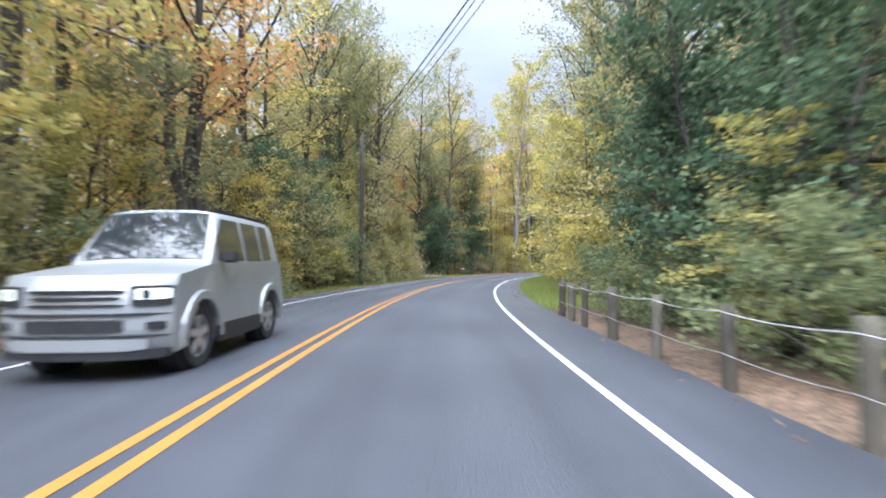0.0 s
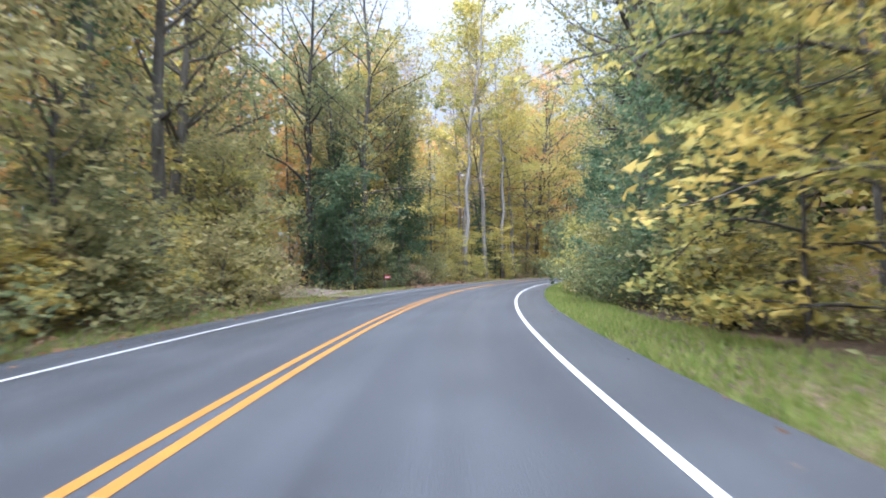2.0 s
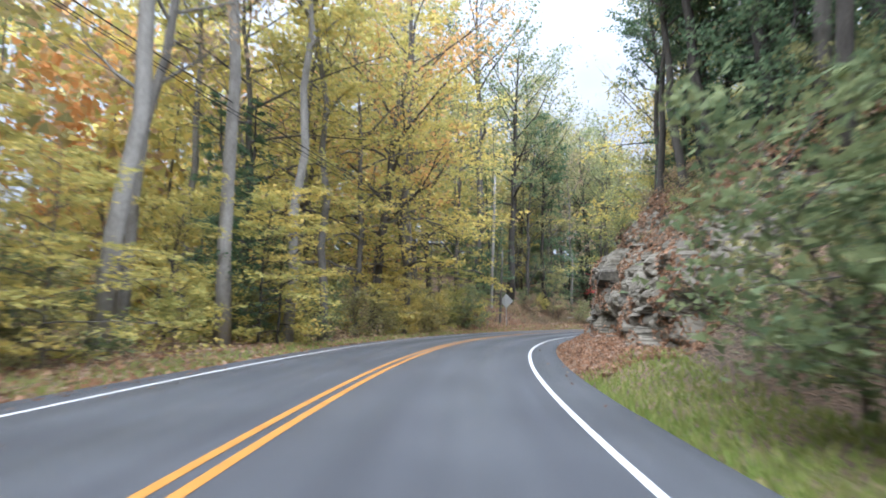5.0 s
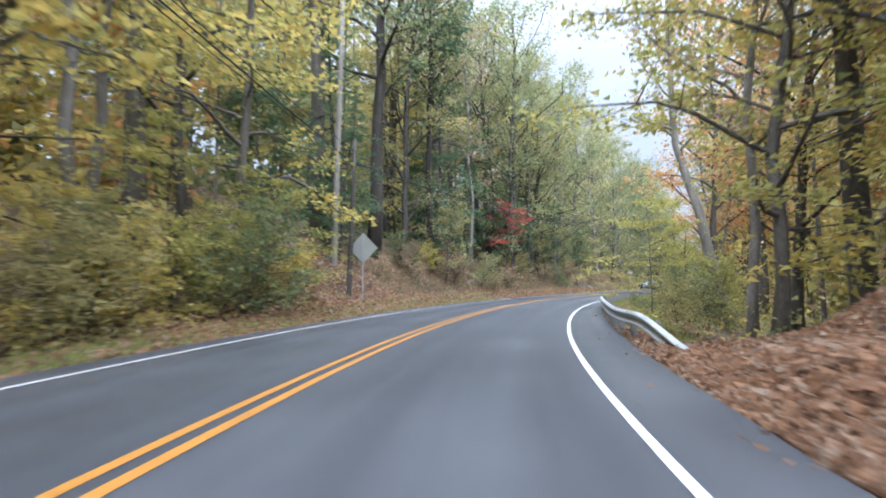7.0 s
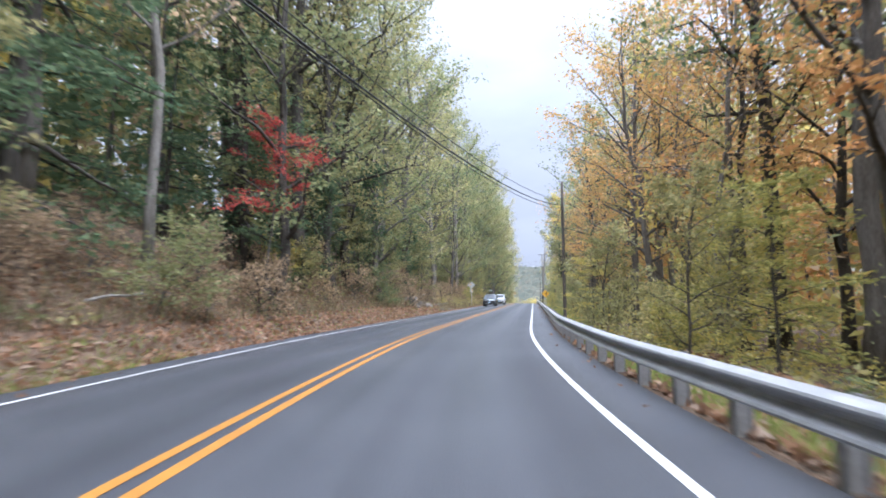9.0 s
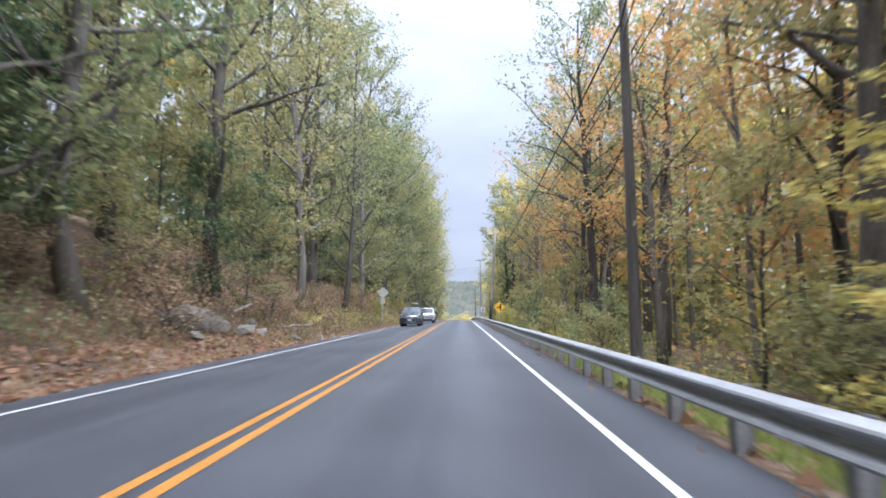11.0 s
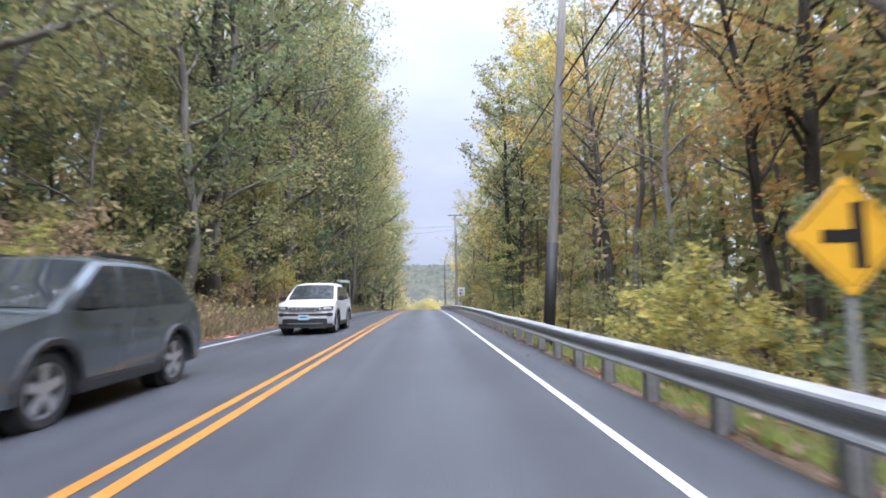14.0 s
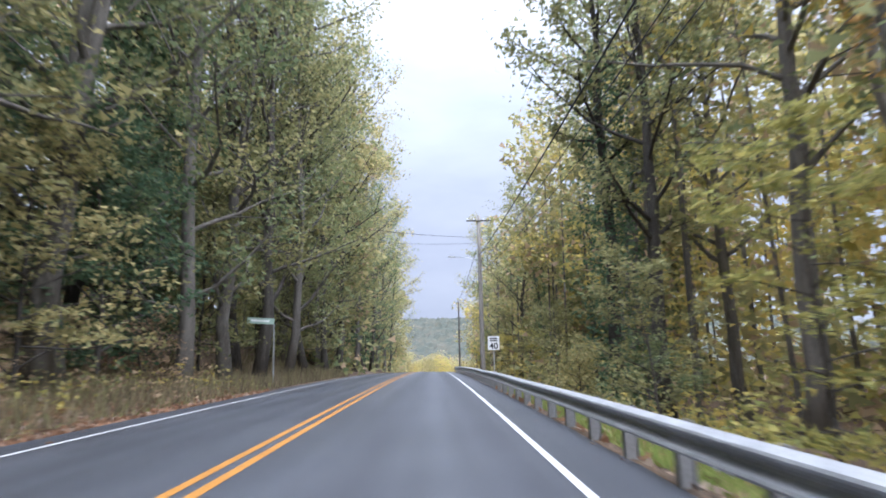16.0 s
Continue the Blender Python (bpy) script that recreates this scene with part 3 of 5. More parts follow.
tree_kind("thicket", 19, 7.5, 0.07, 0.03, 28, 2.8, 0.0, 5800, 0.095, L_OLIVE, BARK, "vine-covered young tree leafy down to the ground", squash=0.6, twigs=4)
tree_kind("thicket2", 20, 6.5, 0.07, 0.03, 28, 2.8, 0.0, 5600, 0.09, L_YELLOW, BARK, "young tree with dense yellow-green leaves down to the ground", squash=0.45, twigs=4)
tree_kind("thicket3", 21, 8.5, 0.08, 0.03, 28, 2.6, 0.0, 6000, 0.095, L_DARK, BARK, "dense dark green vine-hung tree leafy to its foot", squash=0.7, twigs=4)


def tree(key, s, d, scale=1.0, turn=None, tilt=None, group="roadside woodland trees", z=-0.05):
    wood, crown, label, creeper = TREES[key]
    p = on(s, d, z)
    turn = random.uniform(0, 360) if turn is None else turn
    tx, ty = tilt or (random.gauss(0, 1.5), random.gauss(0, 1.5))
    kind = "shrub" if key.startswith("bush") else "tree"
    tall = scale * random.uniform(0.9, 1.12)
    m = pose(p.x, p.y, p.z, 0, 0, heading(s)) @ pose(0, 0, 0, tx, ty, turn) @ Matrix.Diagonal((scale, scale, tall, 1))
    root = empty(kind, m, label, kind, group if kind == "tree" else "roadside shrubs")
    part("trunk" if kind == "tree" else "stem", wood, root)
    part("crown", crown, root)
    if creeper:
        part("ivy", creeper, root)
    return root


def spots(s0, s1, d0, d1, count, keep=()):
    """Scattered places, spaced apart."""
    placed, tries = [], 0
    gap = 0.62 * math.sqrt(abs(s1 - s0) * abs(d1 - d0) / max(1, count))
    while len(placed) < count and tries < count * 14:
        tries += 1
        s, d = random.uniform(s0, s1), random.uniform(d0, d1)
        if all((s - a) ** 2 + (d - b) ** 2 > gap * gap for a, b in placed) and all(abs(s - a) > r or abs(d - b) > r for a, b, r in keep):
            placed.append((s, d))
    return placed


def woods(s0, s1, d0, d1, count, mix, lo=0.8, hi=1.15, keep=()):
    keys, weights = list(mix), list(mix.values())
    for s, d in spots(s0, s1, d0, d1, count, keep):
        tree(random.choices(keys, weights)[0], s, d, random.uniform(lo, hi))


# trees of their own places
random.seed(4)
tree("forked", 21, -8.6, 1.05, 40)
tree("oak", 14.5, -10.5, 1.0)
tree("birch", 83.6, 9.4, 0.95, 10, (0, 0))
tree("leaning", 142, 11.6, 1.05, 0, (0, -14))
tree("red", 159.8, -8.0, 0.76, 30)
tree("ivy", 262, 10.4, 1.25, 10)
tree("oak2", 268, 13.0, 1.1, 70)
tree("ivy", 8.4, 7.6, 0.7)
for s_, d_ in ((94, 13.5), (99.5, 13), (104, 14.5), (108, 12.5)):
    tree("hemlock", s_, d_, 0.8)
tree("hemlock", 11, 10.5, 0.9)
tree("hemlock", 18, 12.5, 1.0)

EARLY_L = {"oak": 2, "maple": 1.4, "maple2": 1.8, "oak2": 1, "ivy": 5}
EARLY_R = {"oak": 3, "oak2": 3, "maple": 1.0, "ivy": 2}
MID_L = {"maple": 3.4, "tulip": 3, "bare": 2, "oak": 0.5, "maple2": 0.7}
LATE_L = {"oak2": 2.2, "hemlock": 2.6, "oak": 3.5, "bare": 1.4, "maple": 0.7, "maple2": 0.3}
LATE_R = {"maple": 0.8, "oak": 3.2, "tulip": 1.4, "bare": 3.2, "oak2": 2.4, "ivy": 0.8, "maple2": 0.8}
woods(26, 82, -13, -9, 17, EARLY_L, keep=[(36, -5.9, 2.5), (62, -8, 5), (69, -7, 3), (86.3, -10.4, 2)])
woods(2, 24, -13, -8.5, 5, EARLY_L, keep=[(21, -8.6, 3)])
woods(22, 80, 9.6, 14.5, 17, EARLY_R)
woods(76, 128, -16, -8.4, 14, MID_L, 1.05, 1.4, keep=[(131, -7, 4)])
woods(88, 113, 9.8, 16, 22, {"pine": 1}, 0.75, 1.0)
woods(117, 124, 10, 15, 3, {"oak": 1, "maple": 1})
tree("maple", 121.6, 8.6, 0.85, 20, (0, 4))
tree("bare", 124.2, 8.8, 1.0)
for s_, d_, k_, c_ in ((126, -14, "oak", 1.3), (137, -12.5, "oak2", 1.4), (150, -15, "oak", 1.35), (90, -8.0, "tulip", 1.35), (95.5, -7.8, "tulip", 1.4), (100.5, -8.0, "tulip", 1.3), (105, -8.6, "tulip", 1.25), (112, -9.2, "maple2", 1.45), (143, -10.0, "broad", 1.0), (119.5, 12.0, "maple", 1.2), (126, 12.5, "oak", 1.2)):
    tree(k_, s_, d_, c_)
woods(136, 285, -15, -9.5, 22, LATE_L, keep=[(157, -8, 3)])
woods(126, 262, 11.0, 16, 29, LATE_R, 0.8, 1.1, keep=[(142, 11, 3)])
woods(232, 300, -9.5, -7.6, 8, {"oak": 3, "oak2": 2, "maple": 0.6}, 0.9, 1.1)
for s_, d_, k_ in ((263, -6.9, "broad"), (272, -6.7, "broad2"), (282, -6.3, "broad"), (289, -8.0, "broad2"), (296, -6.2, "broad"), (304, -6.0, "broad2"), (312, -6.3, "broad2"), (321, -6.1, "broad"), (331, -6.2, "broad2"), (343, -6.4, "broad"), (306, 13.0, "broad"), (322, 13.0, "broad2"), (340, 13.0, "broad"),
                   (160, -7.7, "broad2"), (168, -7.9, "broad"), (177, -7.6, "broad2"), (199, -7.8, "broad"), (211, -7.7, "broad2"), (231, -7.5, "broad2"), (243, -9.6, "broad"), (254, -8.2, "broad2"),
                   (57, -13.5, "broad"), (66, -12.5, "broad2"), (73, -11, "broad"), (80, -12, "maple")):
    tree(k_, s_, d_, random.uniform(1.0, 1.2))
woods(258, 325, -9.4, -7.4, 9, {"thicket": 3, "thicket3": 3, "hemlock": 1}, 0.8, 1.1, keep=[(263, -6.5, 5)])
woods(262, 325, 11.5, 14, 6, {"thicket": 2, "thicket2": 1.5}, 0.7, 1.0)
woods(268, 300, 14, 17, 4, {"oak": 2, "ivy": 1}, 0.9, 1.0)
woods(8, 56, -9.6, -7.7, 17, {"thicket": 3, "thicket2": 3, "thicket3": 1.2}, 0.75, 1.2, keep=[(36, -5.9, 2), (21, -8.6, 1.5)])
woods(60, 86, -12, -8.6, 11, {"thicket3": 4, "thicket": 1}, 0.7, 1.1, keep=[(62, -8, 3.6), (69, -7, 2)])
woods(17, 44, 8.3, 10.2, 7, {"thicket": 3, "thicket2": 2, "thicket3": 1}, 0.8, 1.15)
woods(44, 82, 8.3, 10.2, 10, {"thicket": 1, "thicket3": 4}, 0.8, 1.1)
tree("hemlock", 98.5, -9.2, 0.6)
tree("hemlock", 100.8, -10.6, 0.75)
tree("thicket3", 96.5, -8.6, 0.6)
woods(94, 122, -12, -9, 4, {"thicket2": 2, "thicket": 1}, 0.6, 0.9, keep=[(131, -7, 4)])
woods(136, 168, 9.5, 12, 4, {"thicket2": 3, "thicket": 1}, 0.55, 0.8, keep=[(142, 11, 2)])
woods(134, 262, -13, -8.2, 34, {"thicket": 2, "thicket3": 2.4, "hemlock": 0.6, "bush2": 1}, 0.55, 1.05, keep=[(157, -8, 3), (131, -7, 4)])
UNDER = {"bush": 3, "bush2": 3, "bush3": 1.2, "sapling2": 1.3, "bush4": 1}
woods(24, 54, -8.2, -7.0, 12, {"bush3": 2, "bush": 2, "bush4": 1.4}, 0.8, 1.2, keep=[(36, -5.9, 1.5)])
woods(4, 82, -8.6, -6.6, 25, UNDER, 0.75, 1.15, keep=[(36, -5.9, 1.5), (61, -7.5, 5.5), (68.4, -7, 2.2)])
woods(18, 46, 7.2, 9.4, 12, {"bush": 2, "bush2": 1, "bush3": 3, "sapling": 1.6}, 0.75, 1.15)
woods(46, 88, 7.2, 9.2, 20, {"bush": 1.6, "bush2": 5, "bush3": 0.8}, 0.85, 1.3)
woods(-1, 17, 6.1, 7.2, 9, {"bush": 2, "bush2": 3, "bush3": 1}, 0.4, 0.62)
woods(1, 17, 7.4, 9.4, 9, {"bush2": 2, "thicket3": 4, "bush": 1}, 0.7, 1.0)
tree("sapling", 8.0, 7.0, 0.5)
woods(84, 130, -9.8, -7.0, 28, {"bush": 2.5, "bush3": 3, "sapling": 2, "bush2": 0.8}, 0.7, 1.05, keep=[(131, -6.5, 3)])
woods(124, 262, 7.2, 9.4, 38, {"bush3": 1.4, "sapling": 1.4, "bush": 2.6, "sapling2": 2.2, "bush2": 1.6}, 0.5, 0.85, keep=[(214, 5.6, 2.2), (223.7, 5, 2.4), (179, 6, 2.2)])
for s_, d_, k_, c_ in ((119, -8.6, "thicket", 0.5), (121.5, -8.0, "bush3", 1.0), (123.5, -7.4, "bush2", 1.0), (125.5, -8.6, "thicket2", 0.5), (127.2, -7.6, "bush3", 1.0), (129, -10.5, "thicket3", 0.9), (134.5, -9.6, "hemlock", 0.5), (136.5, -11, "hemlock", 0.8)):
    tree(k_, s_, d_, c_)
for s_, d_, k_, c_ in ((140, -10.5, "oak2", 1.25), (147, -9.2, "pine", 1.2), (151, -11, "oak", 1.2), (154, -9.0, "bare", 1.1), (161, -9.5, "hemlock", 0.85), (165, -9.0, "oak2", 1.2), (172, -8.4, "broad", 1.2), (181, -8.2, "broad2", 1.25), (190, -8.8, "broad", 1.2),
                       (204, -8.6, "broad2", 1.25), (221, -8.4, "broad", 1.15), (226, -8.0, "thicket", 1.1), (233, -8.4, "thicket", 1.2), (240.5, -7.6, "thicket", 0.9), (244.5, -7.0, "bush3", 1.0), (246, -8.6, "thicket", 1.1), (251.5, -7.6, "thicket", 0.9), (256, -8.4, "thicket3", 1.0), (263, -8.2, "thicket", 1.0), (237, -8.2, "broad2", 1.2), (248, -7.4, "broad", 1.25), (259, -7.0, "broad2", 1.25), (267, -6.9, "broad", 1.25), (277, -6.6, "broad2", 1.25), (286, -6.2, "broad", 1.2)):
    tree(k_, s_, d_, c_)
woods(138, 262, -9.6, -7.0, 26, {"bush": 1, "sapling2": 3, "bush2": 1, "bush4": 2.5}, 0.55, 1.0, keep=[(217, -5.3, 2.2)])
woods(83, 92, 9.5, 14, 8, {"bush2": 3, "bush": 1, "thicket3": 2}, 0.7, 1.0, keep=[(83.6, 9.4, 1)])
woods(162, 228, 11, 15, 7, {"maple2": 3, "maple": 1}, 0.8, 1.05)
woods(136, 262, -9.4, -6.2, 40, {"bush4": 6, "bush3": 0.6}, 0.6, 1.1, keep=[(217, -5.3, 2.2)])
tree("bush3", 219.5, 6.6, 0.9)
tree("sapling", 136, 7.2, 0.85)
for s_, d_, k_ in ((29.5, -7.0, "bush3"), (31.5, -7.3, "bush4"), (33.6, -6.9, "bush3"), (38.5, -6.8, "bush4"), (41, -7.1, "bush3")):
    tree(k_, s_, d_, 0.9)


# ---- the woods behind, as one mass ----
def far_woods(name, label, areas):
    rng = np.random.default_rng(31)
    mats = [L_OLIVE, L_GREEN, L_YELLOW, L_ORANGE, L_DARK, BARK, L_BROWN]
    vs, idx = [], []
    for s0, s1, d0, d1, count, mix, *more in areas:
        keys, weights = list(mix), list(mix.values())
        for s, d in spots(s0, s1, d0, d1, count):
            p = np.array(on(s, d, -0.3))
            k = random.choices(keys, weights)[0]
            h = random.uniform(19, 29) * (more[0] if more else 1.0) * (0.75 if k in (2, 3) else 1.0) * (0.85 if k == 4 else 1)
            low, wide = random.uniform(0.06, 0.3), random.uniform(3.0, 4.6)
            lobes = np.clip(rng.normal(size=(13, 3)), -1.4, 1.4) * np.array([wide * 0.55, wide * 0.55, 0]) + np.stack([np.zeros(13), np.zeros(13), rng.uniform(h * low, h * 0.97, 13)], 1)
            n = 1100 if abs(d) < 19 else 800 if abs(d) < 38 else 420
            z = lobes[rng.integers(0, 13, n)] + np.clip(rng.normal(size=(n, 3)), -1.3, 1.3) * np.array([1.0, 1.0, 0.75]) * wide * 0.34
            under = 150
            q = np.concatenate([z, np.stack([rng.normal(size=under) * 2.0, rng.normal(size=under) * 2.0, np.abs(rng.normal(size=under)) * 2.2], 1)]) + p
            n += under
            dd = rng.normal(size=(n, 3)) * np.array([1, 1, 0.5])
            dd /= np.linalg.norm(dd, axis=1)[:, None]
            ee = np.cross(dd, rng.normal(size=(n, 3)))
            ee /= np.linalg.norm(ee, axis=1)[:, None]
            sz = rng.uniform(0.3, 0.66, (n, 1)) * (0.38 if abs(d) < 19 else 0.5 + 0.5 * min(1.0, (abs(d) - 12) / 12)) * (1 if abs(d) < 38 else 1.6) * (more[1] if len(more) > 1 else 1.0)
            vs.append(np.stack([q - dd * sz, q + dd * sz * 0.6 + ee * sz * 0.65, q + dd * sz * 0.75 - ee * sz * 0.65], 1).reshape(-1, 3))
            idx.append(np.where(rng.uniform(size=n) < 0.12, 6, k))
            a = rng.uniform(0, 6.3)
            lean = rng.normal(size=2) * 0.5
            g = random.uniform(0.1, 0.24)
            ring = [a + 2.1 * j for j in range(3)]
            b = np.array([[p[0] + g * math.cos(t), p[1] + g * math.sin(t), p[2] - 0.5] for t in ring])
            t_ = np.array([[p[0] + lean[0] + 0.04 * math.cos(t), p[1] + lean[1] + 0.04 * math.sin(t), p[2] + h * 0.9] for t in ring])
            vs.append(np.concatenate([np.stack([b[j], b[(j + 1) % 3], t_[(j + 1) % 3], b[j], t_[(j + 1) % 3], t_[j]]) for j in range(3)]))
            idx.append(np.full(6, 5))
    return tagged(new(name, facets(name, np.concatenate(vs), mats, np.concatenate(idx), 3)), label, "woodland", kind="stuff")


far_woods("distant_woodland", "dense mixed autumn woodland behind the roadside trees", [
    (-20, 50, -40, -12.5, 40, {0: 3, 2: 2, 3: 2.2, 1: 1}, 1.1), (50, 90, -44, -14, 44, {0: 3, 2: 2.4, 3: 1.6, 1: 1}, 1.3), (-15, 86, 13, 38, 50, {0: 3, 1: 2, 2: 1.5, 3: 0.8}, 1.1),
    (86, 135, -44, -18, 44, {2: 3.6, 0: 2.6, 3: 1.0, 1: 0.6}, 1.35), (-60, 60, -75, -42, 24, {0: 3, 2: 2, 3: 1, 1: 1}, 1.2), (60, 150, -75, -44, 26, {0: 3, 2: 3, 3: 1}, 1.5), (-60, 80, 40, 66, 22, {0: 3, 1: 2}),
    (84, 290, 39, 60, 26, {0: 3, 1: 2, 2: 1}, 1.3), (150, 290, -60, -41, 20, {0: 3, 1: 3, 4: 1}, 1.3), (86, 118, 15, 36, 30, {4: 4, 0: 0.6}, 1.1),
    (128, 230, -40, -13.5, 66, {1: 2.4, 0: 3, 4: 1.8, 2: 0.8, 6: 0.7}, 1.22), (230, 290, -36, -11.5, 44, {1: 2.4, 0: 3, 4: 1.0, 2: 0.4}, 1.25), (114, 160, 13, 32, 22, {2: 2, 0: 2, 3: 1.4}, 1.35),
    (150, 225, 13.5, 38, 44, {2: 1.8, 3: 1.0, 0: 3, 1: 1.2, 6: 0.3}, 1.15), (225, 290, 12.5, 36, 48, {2: 1.4, 0: 3, 1: 2, 6: 0.3}, 1.25),
    (283, 400, -30, -6.8, 62, {1: 3, 0: 3, 2: 0.5}, 1.1, 1.9), (283, 400, 12.5, 30, 46, {1: 2, 0: 3, 2: 1}, 1.05, 1.9), (430, 472, -22, 22, 26, {2: 1.2, 0: 3}, 0.36, 1.5)])

# ---- far hill beyond the crest ----
hv, hf = [], []
HN, HM = 260, 60
hh = radians(heading(280))
fwd, rgt = Vector((-math.sin(hh), math.cos(hh), 0)), Vector((math.cos(hh), math.sin(hh), 0))
centre = at(290, 0)
centre = centre + fwd * 190
for i in range(HN):
    for j in range(HM):
        x, y = (i / (HN - 1) - 0.5) * 1300, 280 + j * 11.5
        z = -18 + 88 * smooth(j, 0, HM - 4) * (1 + 0.25 * noise.noise(Vector((x * 0.003, y * 0.002, 1)))) + 5 * noise.noise(Vector((x * 0.03, y * 0.03, 2)))
        z += 9 * abs(noise.noise(Vector((x * 0.11, y * 0.09, 6)))) + 4 * noise.noise(Vector((x * 0.31, y * 0.27, 8)))
        p = centre + fwd * y + rgt * x
        hv.append(Vector((p.x, p.y, z)))
for i in range(HN - 1):
    for j in range(HM - 1):
        o = i * HM + j
        hf.append((o, o + HM, o + HM + 1, o + 1))
FARHILL = material("far_wooded_hill", [(0.02, 0.03, 0.022), (0.045, 0.05, 0.036), (0.085, 0.07, 0.045)], 0.04, 0.95, bump=0.0, fine=7)
tagged(new("backdrop_hill", mesh("backdrop_hill", hv, hf, FARHILL, False)), "hazy wooded hill far beyond the road", "hill", kind="structure")

# ---- grass and fallen leaves ----
rng = np.random.default_rng(12)


def scatter(areas):
    out = []
    for s0, s1, d0, d1, count in areas:
        for _ in range(count):
            s = rng.uniform(s0, s1)
            f = rng.uniform() ** 1.4
            d = (edge_right(s) if d0 > 0 else edge_left(s)) + (d0 + (d1 - d0) * f)
            out.append((s, d))
    return out


gr = []
for s, d in scatter([(16, 90, 0.05, 2.4, 27000), (10, 70, -0.1, -2.0, 11000), (84, 150, -0.15, -1.6, 7000), (124, 262, 0.3, 3.0, 44000), (150, 262, -0.4, -2.5, 3500)]):
    p = on(s, d)
    a, h, b = rng.uniform(0, 6.3), rng.uniform(0.06, 0.22), rng.normal(size=2) * 0.06
    w = Vector((math.cos(a), math.sin(a), 0)) * 0.021
    t = p + Vector((b[0], b[1], h))
    gr += [p - w, p + w, t]
tagged(new("verge_grass", facets("verge_grass", np.array([tuple(q) for q in gr]), L_GRASS, None, 3)), "uneven green and yellowing grass on the verge", "grass", kind="stuff")

br = []
for s, d in scatter([(224, 285, -0.5, -4.6, 15000), (190, 224, -0.6, -4.0, 4000), (136, 190, -2.0, -5.5, 6000)]):
    p = on(s, d)
    a, h, b = rng.uniform(0, 6.3), rng.uniform(0.15, 0.75), rng.normal(size=2) * 0.16
    w = Vector((math.cos(a), math.sin(a), 0)) * 0.02
    br += [p - w, p + w, p + Vector((b[0], b[1], h))]
L_STRAW = leafy("dry_stalks", [(0.12, 0.095, 0.065), (0.22, 0.18, 0.115), (0.26, 0.25, 0.12), (0.36, 0.29, 0.19)], 0.9, 1.0)
tagged(new("dry_bank_brush", facets("dry_bank_brush", np.array([tuple(q) for q in br]), L_STRAW, None, 3)), "dry brown grass and stalks on the roadside bank", "grass", kind="stuff")

lf = []
for s, d in scatter([(0, 90, 0.0, 4, 5000), (0, 88, -0.1, -4, 5000), (84, 126, 0.0, 3.5, 8000), (89, 119, 0.1, 3.4, 34000), (84, 140, -0.1, -5, 6000), (118, 160, 0.2, 4.0, 6000), (118, 262, -0.2, -6, 48000), (140, 262, 0.2, 4, 5000)]):
    lf.append(tuple(on(s, d, 0.02 + abs(rng.normal()) * 0.02)))
tagged(new("fallen_leaf_cover", leaf_mesh("fallen_leaf_cover", lf, 0.095, L_LITTER, rng, 0.25, 0.75)), "brown and orange fallen leaves covering the ground", "leaves", kind="stuff")
loose = []
for _ in range(420):
    s = rng.uniform(0, 250)
    e = edge_left(s) + 0.05 + abs(rng.normal()) * 0.35 if rng.uniform() < 0.4 else edge_right(s) - 0.05 - abs(rng.normal()) * 0.3
    loose.append(tuple(at(s, e, 0.012 - CROWN * abs(e))))
tagged(new("leaves_on_asphalt", leaf_mesh("leaves_on_asphalt", loose, 0.05, L_LITTER, rng, 0.05, 0.7)), "stray fallen leaves along the asphalt edge", "leaves", kind="stuff")

rngu = np.random.default_rng(44)
uv, ui = [], []
for s0, s1, d0, d1, count, mix in ((4, 82, -7.2, -16, 240, (0, 1, 2)), (18, 88, 7.4, 15, 240, (0, 1, 2)), (84, 132, -6.4, -16, 200, (0, 2, 3)), (120, 262, 6.6, 16, 420, (0, 1, 2, 2)), (134, 262, -6.6, -14, 260, (0, 1, 3)),
                                   (196, 262, -5.4, -7.5, 110, (2, 3, 0))):
    for _ in range(count):
        s, d = rngu.uniform(s0, s1), rngu.uniform(min(d0, d1), max(d0, d1))
        p = np.array(on(s, d))
        n = int(rngu.integers(30, 75))
        h = rngu.uniform(0.25, 0.95)
        q = p + np.stack([rngu.normal(size=n) * 0.45, rngu.normal(size=n) * 0.45, np.abs(rngu.normal(size=n)) * h * 0.6], 1)
        dd = rngu.normal(size=(n, 3)) * np.array([1, 1, 0.5])
        dd /= np.linalg.norm(dd, axis=1)[:, None]
        ee = np.cross(dd, rngu.normal(size=(n, 3)))
        ee /= np.linalg.norm(ee, axis=1)[:, None]
        sz = rngu.uniform(0.05, 0.11, (n, 1))
        uv.append(np.stack([q - dd * sz, q + dd * sz * 0.6 + ee * sz * 0.55, q + dd * sz * 0.75 - ee * sz * 0.55], 1).reshape(-1, 3))
        ui.append(np.full(n, mix[int(rngu.integers(len(mix)))]))
tagged(new("undergrowth", facets("undergrowth", np.concatenate(uv), [L_OLIVE, L_GREEN, L_YELLOW, L_BROWN], np.concatenate(ui), 3)), "low green and yellow undergrowth on the woodland floor", "undergrowth", kind="stuff")

# ---- guard rail ----
RAIL_S0, RAIL_S1 = 117.6, 300.0
rail_prof = [(0.02, 0.288), (-0.03, 0.3), (-0.088, 0.325), (-0.1, 0.35), (-0.085, 0.375), (-0.005, 0.425), (0.01, 0.452), (-0.005, 0.478), (-0.085, 0.53), (-0.1, 0.555), (-0.088, 0.58), (-0.03, 0.606), (0.02, 0.618)]


def rail_offset(s):
    return edge_right(s) + 0.06 + 0.7 * (1 - smooth(s, RAIL_S0, RAIL_S0 + 7)) ** 2


